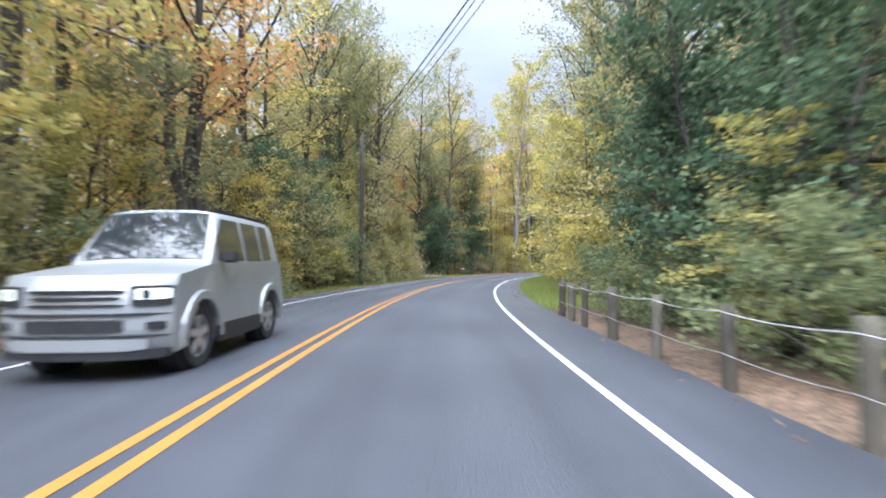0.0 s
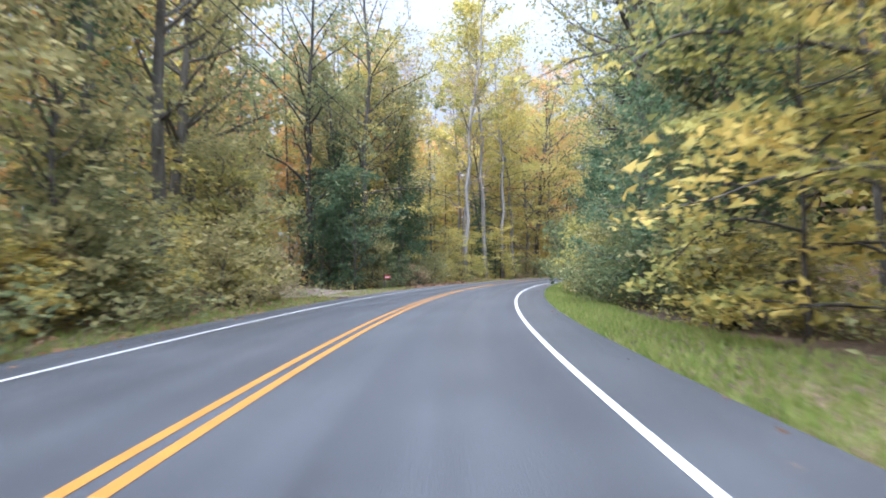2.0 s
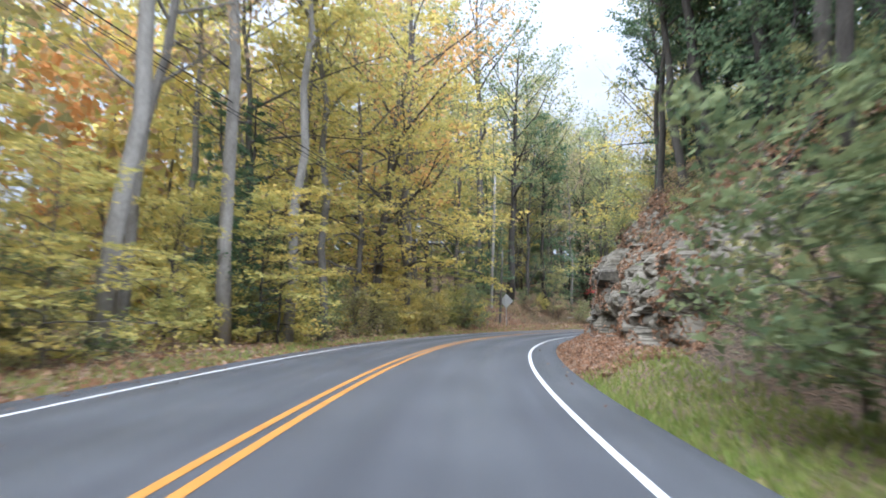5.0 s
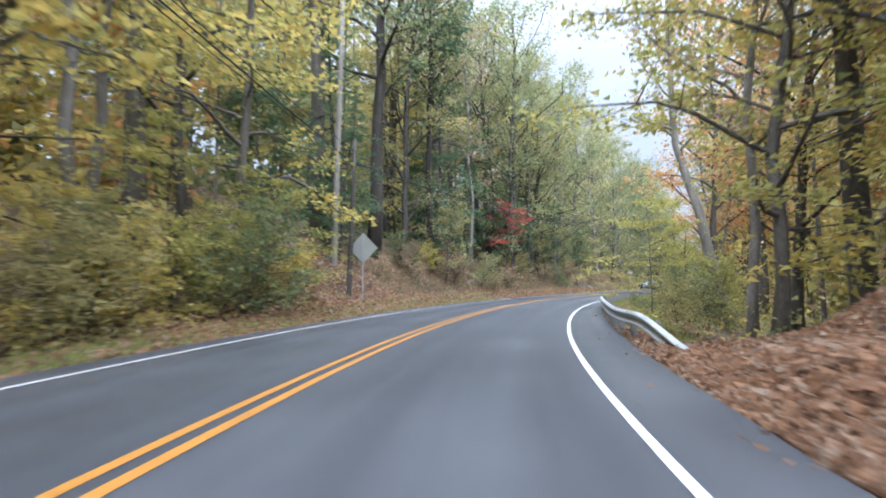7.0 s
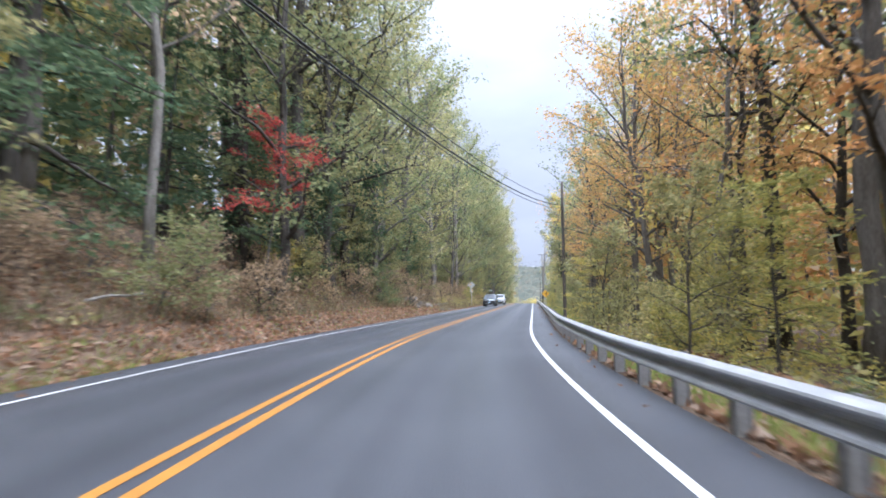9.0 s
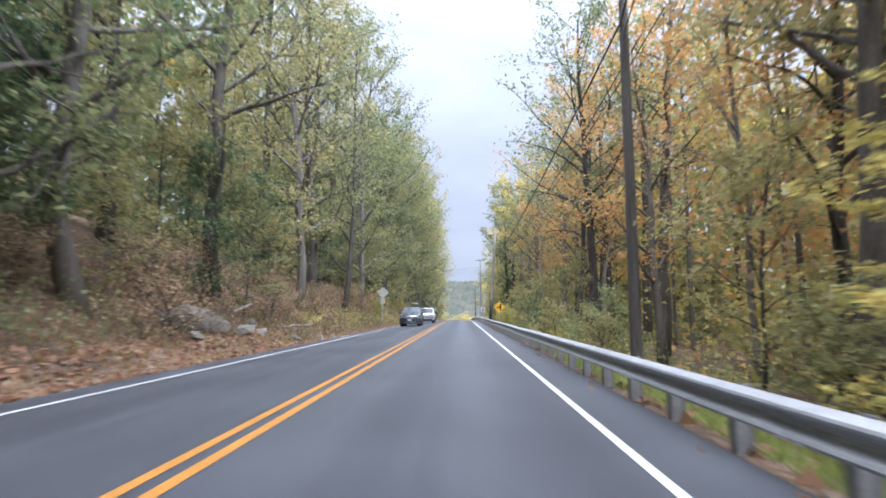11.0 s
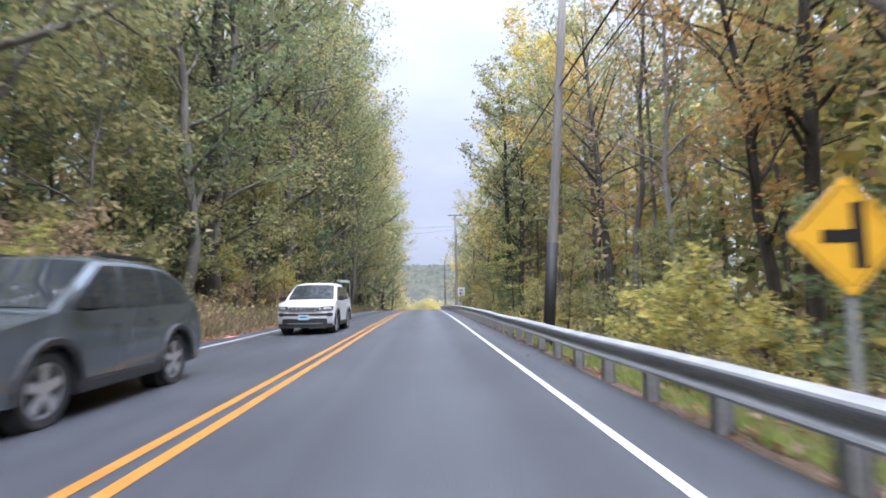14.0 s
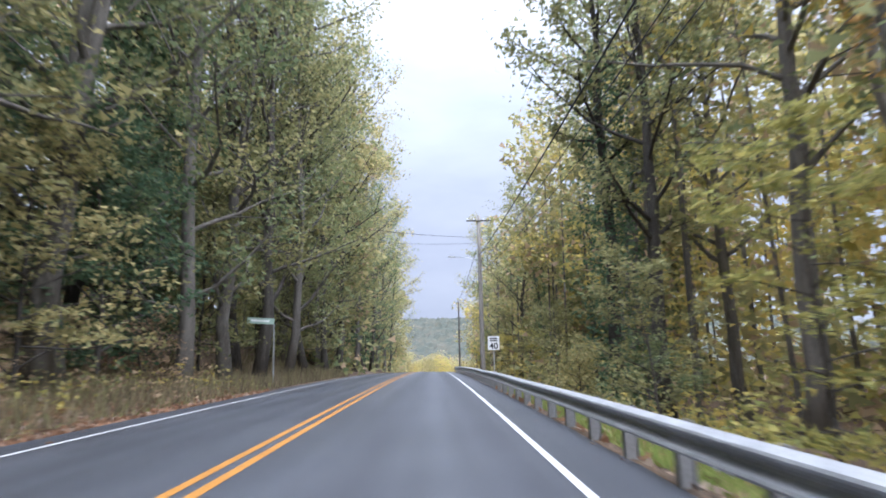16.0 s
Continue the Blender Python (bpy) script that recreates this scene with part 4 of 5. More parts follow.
def rail_drop(s):
    """The near end dips into the ground; a dent and sags further on."""
    return -0.5 * (1 - smooth(s, RAIL_S0, RAIL_S0 + 3.2)) + 0.025 * noise.noise(Vector((s * 0.16, 0, 0))) - 0.07 * math.exp(-((s - 138.5) / 0.9) ** 2)


rail = empty("guard_rail", Matrix.Identity(4), "galvanised steel guard rail on posts beside the road", "guard rail")
k = len(rail_prof)
ln = 3.8
s = RAIL_S0
while s < RAIL_S1:
    v, f = [], []
    for i in range(9):
        q = s + (ln + 0.12) * i / 8
        v += [at(q, rail_offset(q) + a - (0.004 if i == 8 else 0), b + rail_drop(q) - 0.1) for a, b in rail_prof]
        if i:
            o = len(v) - k
            f += [(o - k + j, o - k + j + 1, o + j + 1, o + j) for j in range(k - 1)]
    beam = part("beam", mesh("beam", v, f, STEEL), rail, "ribbed galvanised steel beam")
    mod = beam.modifiers.new("thick", "SOLIDIFY")
    mod.thickness = 0.006
    s += ln
bm = bmesh.new()
bmesh.ops.create_cone(bm, cap_ends=True, segments=8, radius1=0.017, radius2=0.012, depth=0.016)
bolt_me = bpy.data.meshes.new("splice_bolt")
bm.to_mesh(bolt_me)
bm.free()
bolt_me.materials.append(STEEL)
s = RAIL_S0 + ln
while s < 262:
    for up, out, off in ((0.33, -0.1, -0.1), (0.575, -0.1, -0.1), (0.33, -0.1, 0.1), (0.575, -0.1, 0.1), (0.452, 0.0, 0.0)):
        p = part("splice_bolt", bolt_me, rail)
        q = at(s + 0.06 + off, rail_offset(s) + out - 0.008, up + rail_drop(s) - 0.1)
        p.matrix_basis = pose(q.x, q.y, q.z, 0, 0, heading(s)) @ pose(0, 0, 0, 0, -90, 0)
    s += ln
bm = bmesh.new()
box(bm, -0.06, 0.06, -0.085, -0.075, -0.9, 0.6)
box(bm, -0.06, 0.06, 0.075, 0.085, -0.9, 0.6)
box(bm, -0.006, 0.006, -0.075, 0.075, -0.9, 0.6)
POST_STEEL = material("weathered_grey_post_steel", [(0.2, 0.195, 0.195), (0.28, 0.275, 0.275), (0.36, 0.355, 0.35)], 3.0, 0.7, 0.2, bump=0.2)
post_me = bpy.data.meshes.new("post")
bm.to_mesh(post_me)
bm.free()
post_me.materials.append(POST_STEEL)
s = 118.15
while s < RAIL_S1:
    p = part("post", post_me, rail)
    q = at(s, rail_offset(s) + 0.1, min(0.0, rail_drop(s)) - 0.1)
    p.matrix_basis = pose(q.x, q.y, q.z, 0, 0, heading(s) + 90)
    s += 1.537

# ---- post and wire fence ----
fence = empty("wire_fence", Matrix.Identity(4), "weathered round wooden post fence strung with pale wire", "fence")
FENCE_WOOD = material("grey_weathered_fence_wood", [(0.04, 0.036, 0.026), (0.085, 0.075, 0.055), (0.14, 0.125, 0.095)], 1.5, 0.9, bump=0.8, stretch=(5, 5, 0.6), per="object")
FENCE_WIRE = material("pale_fence_rope", [(0.3, 0.3, 0.29), (0.45, 0.45, 0.43)], 8, 0.7)
frng = np.random.default_rng(3)
fence_s = [-2.3, -0.3, 1.8, 3.8, 5.7, 7.7, 9.7, 11.8, 13.1, 14.3]
tops = []
for s in fence_s:
    r = frng.uniform(0.075, 0.1)
    tilt = Vector((frng.normal() * 0.03, frng.normal() * 0.03, 0))
    zs = [-0.5, 0, 0.35, 0.7, 0.93 + frng.uniform(-0.04, 0.05)]
    v, f = tube([Vector((0, 0, z)) + tilt * z for z in zs], [r * 1.05, r, r * 0.97, r * 0.95, r * 0.88], 10)
    p = part("post", mesh("post", v, f, FENCE_WOOD, True), fence)
    q = at(s, 5.12, -0.16)
    p.matrix_basis = pose(q.x, q.y, q.z)
    tops.append((q + tilt * 0.85 + Vector((0, 0, 0.86)), q + tilt * 0.4 + Vector((0, 0, 0.42))))
for row in (0, 1):
    pts = []
    for a, b in zip(tops[:-1], tops[1:]):
        a, b = a[row], b[row]
        pts += [a.lerp(b, t) - Vector((0, 0, 0.16 * t * (1 - t) * (1 if row == 0 else 0.8))) for t in (0, 0.25, 0.5, 0.75)]
    pts = [p - Vector((0.1, 0, 0)) for p in pts + [tops[-1][row]]]
    v, f = tube(pts, [0.007 - 0.0035 * row] * len(pts), 5)
    part("wire", mesh("wire", v, f, FENCE_WIRE, True), fence)


# ---- utility poles and lines ----
def pole(s, d, height, girth=0.15, lean=(0, 0), label="weathered wooden utility pole beside the road", arm=False, box_z=0.0, lamp=False, wood=None, sleeve=0.0):
    p = on(s, d)
    root = empty("utility_pole", pose(p.x, p.y, p.z, lean[0], lean[1], heading(s)), label, "utility pole", "utility poles along the road")
    zs = [-0.8, 0, 0.25 * height, 0.5 * height, 0.75 * height, height]
    v, f = tube([Vector((0, 0, z)) for z in zs], [girth * 1.05, girth, girth * 0.93, girth * 0.86, girth * 0.78, girth * 0.7], 14)
    part("shaft", mesh("shaft", v, f, wood or POLE_WOOD, True), root)
    if sleeve:
        v, f = tube([Vector((0, 0, -0.3)), Vector((0, 0, sleeve * 0.5)), Vector((0, 0, sleeve))], [girth * 1.1, girth * 1.08, girth * 1.04], 14)
        part("base_sleeve", mesh("base_sleeve", v, f, TRIM, True), root, "black sleeve round the foot of the pole")
    if arm:
        bm = bmesh.new()
        box(bm, -1.1, 1.1, -0.2, -0.1, height - 0.55, height - 0.43, 0.01)
        part("crossarm", bm, root, "", POLE_WOOD)
        for x in (-1.0, -0.45, 0.45, 1.0):
            bm = bmesh.new()
            bmesh.ops.create_cone(bm, cap_ends=True, segments=10, radius1=0.05, radius2=0.03, depth=0.16, matrix=Matrix.Translation((x, -0.15, height - 0.35)))
            part("insulator", bm, root, "", TRANSFORMER)
    if box_z:
        bm = bmesh.new()
        bmesh.ops.create_cone(bm, cap_ends=True, segments=18, radius1=0.24, radius2=0.24, depth=0.8, matrix=Matrix.Translation((0.4, 0, box_z)))
        bmesh.ops.bevel(bm, geom=[e for e in bm.edges if abs(e.verts[0].co.z - e.verts[1].co.z) < 0.01], offset=0.03, segments=2, affect="EDGES")
        part("transformer", bm, root, "pale grey cylindrical transformer", TRANSFORMER)
    if lamp:
        v, f = tube([Vector((0, 0, height * 0.7)), Vector((-1.0, 0.2, height * 0.7 + 0.5)), Vector((-2.2, 0.3, height * 0.7 + 0.6))], [0.03, 0.028, 0.025], 6)
        arm_ob = part("lamp_arm", mesh("lamp_arm", v, f, STEEL, True), root)
        bm = bmesh.new()
        box(bm, -2.8, -2.15, 0.18, 0.42, height * 0.7 + 0.55, height * 0.7 + 0.68, 0.04)
        part("lamp_head", bm, arm_ob, "grey street lamp head", TRANSFORMER)
    return root


pole(-8, 9.5, 10.5, 0.16)
pole(36, -5.9, 10.5, 0.16, (0, 1.0))
pole(86.3, -10.4, 14.5, 0.15, (0, 0), "wooden utility pole with a pale grey transformer", box_z=11.8)
pole(130.8, -6.85, 7.6, 0.13, (0, 2.0), "short dark wooden utility pole beside a sign")
pole(133.4, -9.2, 15.0, 0.18, (0, 1.5), "tall silver-grey wooden utility pole on the bank", wood=PALE_POLE)
pole(179.1, 6.15, 10.6, 0.14, (0, 0.5), "dark wooden utility pole behind the guard rail")
pole(223.7, 5.2, 10.2, 0.14, (0, 4.2), "wooden utility pole dark at its base behind the guard rail", wood=PALE_POLE, sleeve=2.7)
pole(285, 6.5, 14.3, 0.22, (0, 0), "tall wooden utility pole with a crossarm and street lamp", arm=True, lamp=True, wood=PALE_POLE)
pole(320, 6.2, 11.0, 0.15, (0, 0))


def wire(a, b, sag=0.6, r=0.012):
    pts = [a.lerp(b, t / 14) - Vector((0, 0, 4 * sag * (t / 14) * (1 - t / 14))) for t in range(15)]
    v, f = tube(pts, [r] * 15, 5)
    tagged(new("overhead_cable", mesh("overhead_cable", v, f, CABLE, True)), "thin black overhead cable strung between utility poles", "cable", "overhead cables along the road")


SPANS = [(-8, 9.5, 36, -5.9, ((9.6, 10.0, 0.3), (9.2, 9.4, 0.0), (8.6, 8.9, -0.3))), (36, -5.9, 86.3, -10.4, ((10.0, 11.0, 0.0), (9.3, 10.4, 0.2), (8.7, 9.8, -0.2))),
         (86.3, -10.4, 130.8, -6.85, ((10.4, 7.2, 0.0), (9.9, 7.1, 0.1), (9.7, 7.55, 0.6))), (130.8, -6.85, 179.1, 6.15, ((7.2, 8.2, 0.0), (7.1, 7.9, 0.12), (7.55, 8.6, 0.0))),
         (179.1, 6.15, 223.7, 5.7, ((8.2, 6.7, 0.0), (7.9, 6.6, 0.5), (8.6, 6.9, 1.1))), (223.7, 5.7, 285, 6.5, ((6.7, 10.2, 0.0), (6.6, 9.6, 0.4), (6.9, 9.0, 1.0))), (285, 6.5, 320, 6.2, ((10.6, 10.2, -0.3), (10.0, 9.8, 0.3)))]
for sa, da, sb, db, lines in SPANS:
    for j, (za, zb, off) in enumerate(lines):
        slack = 1.7 if sa == 130.8 else 0.5 + 0.1 * j
        wire(at(sa, da + off, za), at(sb, db + off * 0.6, zb), slack, 0.026 if j == 0 else 0.015)
wire(at(285, 6.5, 11.8), at(262, -11, 8.8), 0.5, 0.016)
wire(at(285, 6.5, 11.3), at(264, -11, 8.2), 0.6, 0.012)


# ---- signs ----
def diamond(bm, half, thick, y0):
    """A square plate on its corner, with rounded corners."""
    pts = []
    for k in range(4):
        a0 = k * math.pi / 2
        c = Vector((math.cos(a0), math.sin(a0))) * (half - 0.06)
        for w in (-0.6, -0.2, 0.2, 0.6):
            pts.append((c.x + 0.06 * math.cos(a0 + w), c.y + 0.06 * math.sin(a0 + w)))
    lo = [bm.verts.new((x, y0, z)) for x, z in pts]
    hi = [bm.verts.new((x, y0 + thick, z)) for x, z in pts]
    bm.faces.new(lo)
    bm.faces.new(list(reversed(hi)))
    for i in range(len(pts)):
        j = (i + 1) % len(pts)
        bm.faces.new((lo[j], lo[i], hi[i], hi[j]))
    bmesh.ops.recalc_face_normals(bm, faces=bm.faces)
    return bm


def sign_post(root, height, back=0.03):
    """A U-channel steel post."""
    bm = bmesh.new()
    box(bm, -0.035, 0.035, back, back + 0.006, -0.5, height)
    box(bm, -0.035, -0.029, back, back + 0.03, -0.5, height)
    box(bm, 0.029, 0.035, back, back + 0.03, -0.5, height)
    return part("post", bm, root, "", SIGN_BACK)


def bolt(root, z, y):
    bm = bmesh.new()
    bmesh.ops.create_cone(bm, cap_ends=True, segments=8, radius1=0.015, radius2=0.012, depth=0.014, matrix=Matrix.Translation((0, y, z)) @ Matrix.Rotation(math.pi / 2, 4, "X"))
    part("bolt", bm, root, "", SIGN_BACK)


def warning_sign(s, d, centre_z, half, facing, label, symbol=None, plate=False, lean=0):
    p = on(s, d)
    base = land(s, d)
    root = empty("road_sign", pose(p.x, p.y, p.z, 0, lean, heading(s) + (0 if facing else 180)), label, "road sign", "diamond warning signs")
    cz = centre_z - base
    sign_post(root, cz + half * 0.7, 0.012)
    panel = part("panel", diamond(bmesh.new(), half, 0.004, 0.0), root, "", SIGN_BACK)
    panel.location.z = cz
    face = part("face", diamond(bmesh.new(), half - 0.006, 0.003, -0.004), panel, "yellow reflective sign face", SIGN_YELLOW)
    if symbol:
        bm = bmesh.new()
        for x0, x1, z0, z1 in ((0.03, 0.15, -0.27, 0.28), (-0.23, 0.03, -0.06, 0.05)):
            box(bm, x0, x1, -0.008, -0.005, z0, z1)
        part("symbol", bm, panel, "black side-road symbol", SIGN_BLACK)
        bm = bmesh.new()
        for k_ in range(4):
            a_ = math.pi / 4 + k_ * math.pi / 2
            r_ = (half - 0.04) * math.cos(math.pi / 4)
            q = box(bmesh.new(), -r_ + 0.05, r_ - 0.05, -0.0065, -0.005, r_ - 0.012, r_)
            q.transform(Matrix.Rotation(a_, 4, "Y"))
            tmp = bpy.data.meshes.new("border")
            q.to_mesh(tmp)
            q.free()
            bm.from_mesh(tmp)
        part("border", bm, panel, "thin black border", SIGN_BLACK)
    for z in (-0.25, 0.25):
        bolt(panel, z, 0.024)
    if plate:
        bm = bmesh.new()
        box(bm, -0.23, 0.23, 0.0, 0.004, -0.23, 0.23, 0.0)
        pl = part("plate", bm, root, "small square sign plate", SIGN_BACK)
        pl.location.z = cz - half - 0.27
        for x, z, ob_ in ((0.12, 0.02, pl), (-0.16, 0.12, panel)):
            bm = bmesh.new()
            box(bm, -0.07, 0.07, 0.0045, 0.007, -0.09, 0.09)
            q = part("sticker", bm, ob_, "small orange sticker", SIGN_YELLOW)
            q.location = (-x, 0, z)
    return root


warning_sign(131.0, -6.2, 2.91, 0.73, False, "grey unpainted back of a diamond road sign on a steel post")
warning_sign(217.2, -5.3, 3.09, 0.55, False, "grey back of a diamond road sign with a small plate below", plate=True)
warning_sign(214.25, 5.55, 1.61, 0.5, True, "yellow diamond warning sign with a black side-road symbol", symbol=True)

p = on(277.6, 6.65)
lim = empty("speed_limit_sign", pose(p.x, p.y, p.z, 0, 0, heading(277)), "white rectangular speed limit sign with black number 40", "road sign")
cz = 2.2 - land(277.6, 6.65)
sign_post(lim, cz + 0.4, 0.012)
bm = bmesh.new()
box(bm, -0.42, 0.42, 0, 0.005, -0.5, 0.5)
pan = part("panel", bm, lim, "", SIGN_WHITE)
pan.location.z = cz
cu = bpy.data.curves.new("digits", "FONT")
cu.body, cu.size, cu.align_x, cu.extrude = "40", 0.62, "CENTER", 0.001
cu.offset = 0.012
tmp = bpy.data.objects.new("digits", cu)
tm = bpy.data.meshes.new_from_object(tmp)
tm.materials.clear()
tm.materials.append(SIGN_BLACK)
bpy.data.objects.remove(tmp)
dg = part("digits", tm, pan, "black number 40")
dg.matrix_basis = pose(0, -0.004, -0.42, 90, 0, 0)
for z in (0.32, 0.17):
    bm = bmesh.new()
    box(bm, -0.27, 0.27, -0.004, -0.001, z - 0.045, z + 0.045)
    part("lettering", bm, pan, "black bar of small lettering", SIGN_BLACK)

p = on(266, -5.75)
st = empty("street_name_sign", pose(p.x, p.y, p.z, 0, -1.5, heading(266)), "pale green street name blade on a slim steel post", "road sign")
hz = 3.0 - land(266, -5.75)
sign_post(st, hz, 0.012)
bm = bmesh.new()
box(bm, -1.3, 0.02, -0.006, 0.006, -0.15, 0.15, 0.004)
bl = part("blade", bm, st, "pale green name blade", SIGN_GREEN)
bl.matrix_basis = pose(0, 0, hz + 0.1, 0, 5, 12)
bm = bmesh.new()
box(bm, -1.1, -0.2, -0.009, -0.0065, -0.05, 0.06)
part("lettering", bm, bl, "pale bar of lettering", SIGN_WHITE)

# ---- mailbox stand and driveway mouth ----
p = on(68.6, -7.1)
mb = empty("mailbox_stand", pose(p.x, p.y, p.z, 0, 0, heading(68.6)), "wooden post with a small faded red sign board", "mailbox")
bm = bmesh.new()
box(bm, -0.05, 0.05, -0.05, 0.05, -0.4, 1.25, 0.008)
part("post", bm, mb, "", FENCE_WOOD)
bm = bmesh.new()
box(bm, 0.02, 0.5, -0.09, -0.06, 0.85, 1.1, 0.01)
part("sign_board", bm, mb, "faded red sign board", SIGN_RED)
bm = bmesh.new()
box(bm, 0.1, 0.42, -0.094, -0.091, 0.94, 1.0)
part("lettering", bm, mb, "pale bar of lettering", SIGN_WHITE)

dv, df = [], []
for i in range(13):
    s = 56.8 + i * 0.9
    for j in range(6):
        w = edge_left(s) - 0.02 - j * (0.8 if j < 5 else 1.0) * (0.25 + 0.75 * smooth(s, 55.5, 59) * (1 - 0.6 * smooth(s, 64.5, 68)))
        dv.append(at(s, w, max(land(s, w), -0.14) + (0.07 if j else 0.02)))
    if i:
        df += [((i - 1) * 6 + j, (i - 1) * 6 + j + 1, i * 6 + j + 1, i * 6 + j) for j in range(5)]
tagged(new("driveway", mesh("driveway", dv, df, CONCRETE, True)), "pale gravel driveway mouth beside the road", "driveway", kind="structure")
bm = bmesh.new()
box(bm, -0.45, 0.45, -0.3, 0.3, -0.25, 0.09, 0.03)
box(bm, -0.36, 0.36, -0.32, -0.28, -0.1, 0.05)
p = on(56.9, -5.35)
ob = part("drain_block", bm, None, "", CONCRETE)
ob.matrix_basis = pose(p.x, p.y, p.z + 0.05, 0, 0, heading(57) + 90)
tagged(ob, "pale concrete drain block at the asphalt edge", "drain")

# ---- marks and rubble by the road ----
for s, d, a, b in ((205.8, -4.43, 0.7, 0.13), (228, -4.4, 0.8, 0.14)):
    tagged(new("paint_mark", strip("paint_mark", PINK, s - a / 2, s + a / 2, d - b, d + b, 0.006, 0.2)), "faded pink paint mark at the road edge", "road marking", kind="structure")
tagged(new("paint_mark", strip("paint_mark", WHITE, 195.6, 197.6, -4.42, -4.3, 0.006, 0.2)), "worn white paint dash at the road edge", "road marking", kind="structure")


def stone_mesh(name, rng, mat):
    bm = bmesh.new()
    bmesh.ops.create_icosphere(bm, subdivisions=1, radius=0.5)
    for v in bm.verts:
        v.co = Vector((v.co.x, v.co.y, v.co.z)) * (1 + rng.normal() * 0.16)
        v.co.x = round(v.co.x * 3.2) / 3.2 * 0.6 + v.co.x * 0.4
        v.co.z = round(v.co.z * 3.5) / 3.5 * 0.7 + v.co.z * 0.3
    me = bpy.data.meshes.new(name)
    bm.to_mesh(me)
    bm.free()
    me.materials.append(mat)
    return me


rrng = np.random.default_rng(21)
rubble = [stone_mesh("stone", rrng, PALE_ROCK) for _ in range(4)]
dull_rubble = [stone_mesh("stone", rrng, ROCK) for _ in range(3)]
for s, d, a, b, c in ((185.5, -6.6, 1.5, 0.9, 0.75), (184.0, -7.0, 1.9, 1.2, 1.0), (186.8, -6.2, 1.1, 0.6, 0.45), (188.2, -5.9, 0.8, 0.4, 0.35), (190.5, -5.3, 0.9, 0.35, 0.3), (193.8, -5.0, 0.7, 0.4, 0.3),
                      (195.2, -4.75, 0.8, 0.3, 0.16), (183.2, -6.2, 0.6, 0.5, 0.4), (192.0, -5.7, 0.5, 0.4, 0.3), (189.2, -6.8, 0.6, 0.5, 0.4)):
    p = on(s, d)
    ob = new("boulder", rubble[int(rrng.integers(4))])
    ob.matrix_basis = pose(p.x, p.y, p.z + c * 0.25, rrng.normal() * 12, rrng.normal() * 12, rrng.uniform(0, 360)) @ Matrix.Diagonal((a, b, c, 1))
    tagged(ob, "pale broken boulder lying on the leafy bank", "boulder", "boulders on the bank")
for s, d, ln, az, r, tilt in ((187.0, -7.3, 4.2, 70, 0.09, -18), (191.5, -6.2, 3.0, 30, 0.06, -8), (226.0, -7.2, 2.6, -60, 0.07, -22), (190.0, -8.0, 3.5, 100, 0.07, 10), (123.0, 8.4, 3.2, 55, 0.09, -12), (97.5, 6.2, 1.3, 60, 0.022, 4), (104, -6.8, 1.4, 20, 0.05, 4), (133, -9.5, 2.5, 80, 0.05, -14), (150, -7.5, 2.4, 40, 0.06, -10)):
    p = on(s, d, 0.08)
    pts = [Vector((ln * (t / 6 - 0.5), math.sin(t * 1.3) * 0.08, math.cos(t * 1.7) * 0.05)) for t in range(7)]
    v, f = tube(pts, [r * (1 - 0.08 * t) for t in range(7)], 8)
    ob = new("fallen_branch", mesh("fallen_branch", v, f, PALE_BARK, True))
    ob.matrix_basis = pose(p.x, p.y, p.z, 0, tilt, heading(s) + az)
    tagged(ob, "fallen grey branch lying on the leafy bank", "branch", "fallen branches")

# ---- rock outcrop ----
outcrop = empty("rock_outcrop", Matrix.Identity(4), "rugged grey-brown layered rock face beside the road", "rock")


def face_d(s, z):
    """Offset of the rock face at station s and height z: leaning back, built of tilted cracked blocks."""
    u, w = s * 0.7 + z * 0.4, z * 1.15 - s * 0.5
    gaps, seeds = noise.voronoi(Vector((u, w, 0.5)))
    block = 0.75 * noise.noise(seeds[0] * 3.7) + 0.32 * min(0.5, gaps[1] - gaps[0])
    fine_gaps, fine_seeds = noise.voronoi(Vector((u * 2.3, w * 1.9, 4.5)))
    block += 0.22 * noise.noise(fine_seeds[0] * 5.1) + 0.14 * min(0.5, fine_gaps[1] - fine_gaps[0])
    chip_gaps, chip_seeds = noise.voronoi(Vector((u * 5.5, w * 4.2, 2.5)))
    block += 0.07 * noise.noise(chip_seeds[0] * 7.3) + 0.05 * min(0.5, chip_gaps[1] - chip_gaps[0])
    big = 0.9 * noise.noise(Vector((s * 0.22, z * 0.3, 5.0))) + 0.35 * noise.noise(Vector((s * 0.7, z * 1.1, 9.0)))
    ends = 2.5 * (1 - smooth(s, 86.5, 91)) + 3.4 * smooth(s, 107.5, 115)
    far = smooth(s, 97, 104)
    lean = (0.3 - 0.1 * far) * z + 0.5 * max(0, z - 3.0 - 0.5 * far)
    return 6.75 - 0.4 * far + lean + ends - block - big * 0.55


RN, RM = 330, 96
rv, rf = [], []
for i in range(RN):
    s = 86.5 + 32.5 * i / (RN - 1)
    top = 5.2 - 0.9 * (1 - smooth(s, 86.5, 92)) + 1.7 * smooth(s, 98, 104) - 2.4 * smooth(s, 111, 118) + 0.5 * noise.noise(Vector((s * 0.4, 0, 0)))
    for j in range(RM):
        z = 0.0 + top * j / (RM - 1)
        d = face_d(s + 0.12 * noise.noise(Vector((s * 3, z * 3, 0))), z)
        rv.append(at(s, max(d, 5.35), z))
for i in range(RN - 1):
    for j in range(RM - 1):
        o = i * RM + j
        rf.append((o, o + RM, o + RM + 1, o + 1))
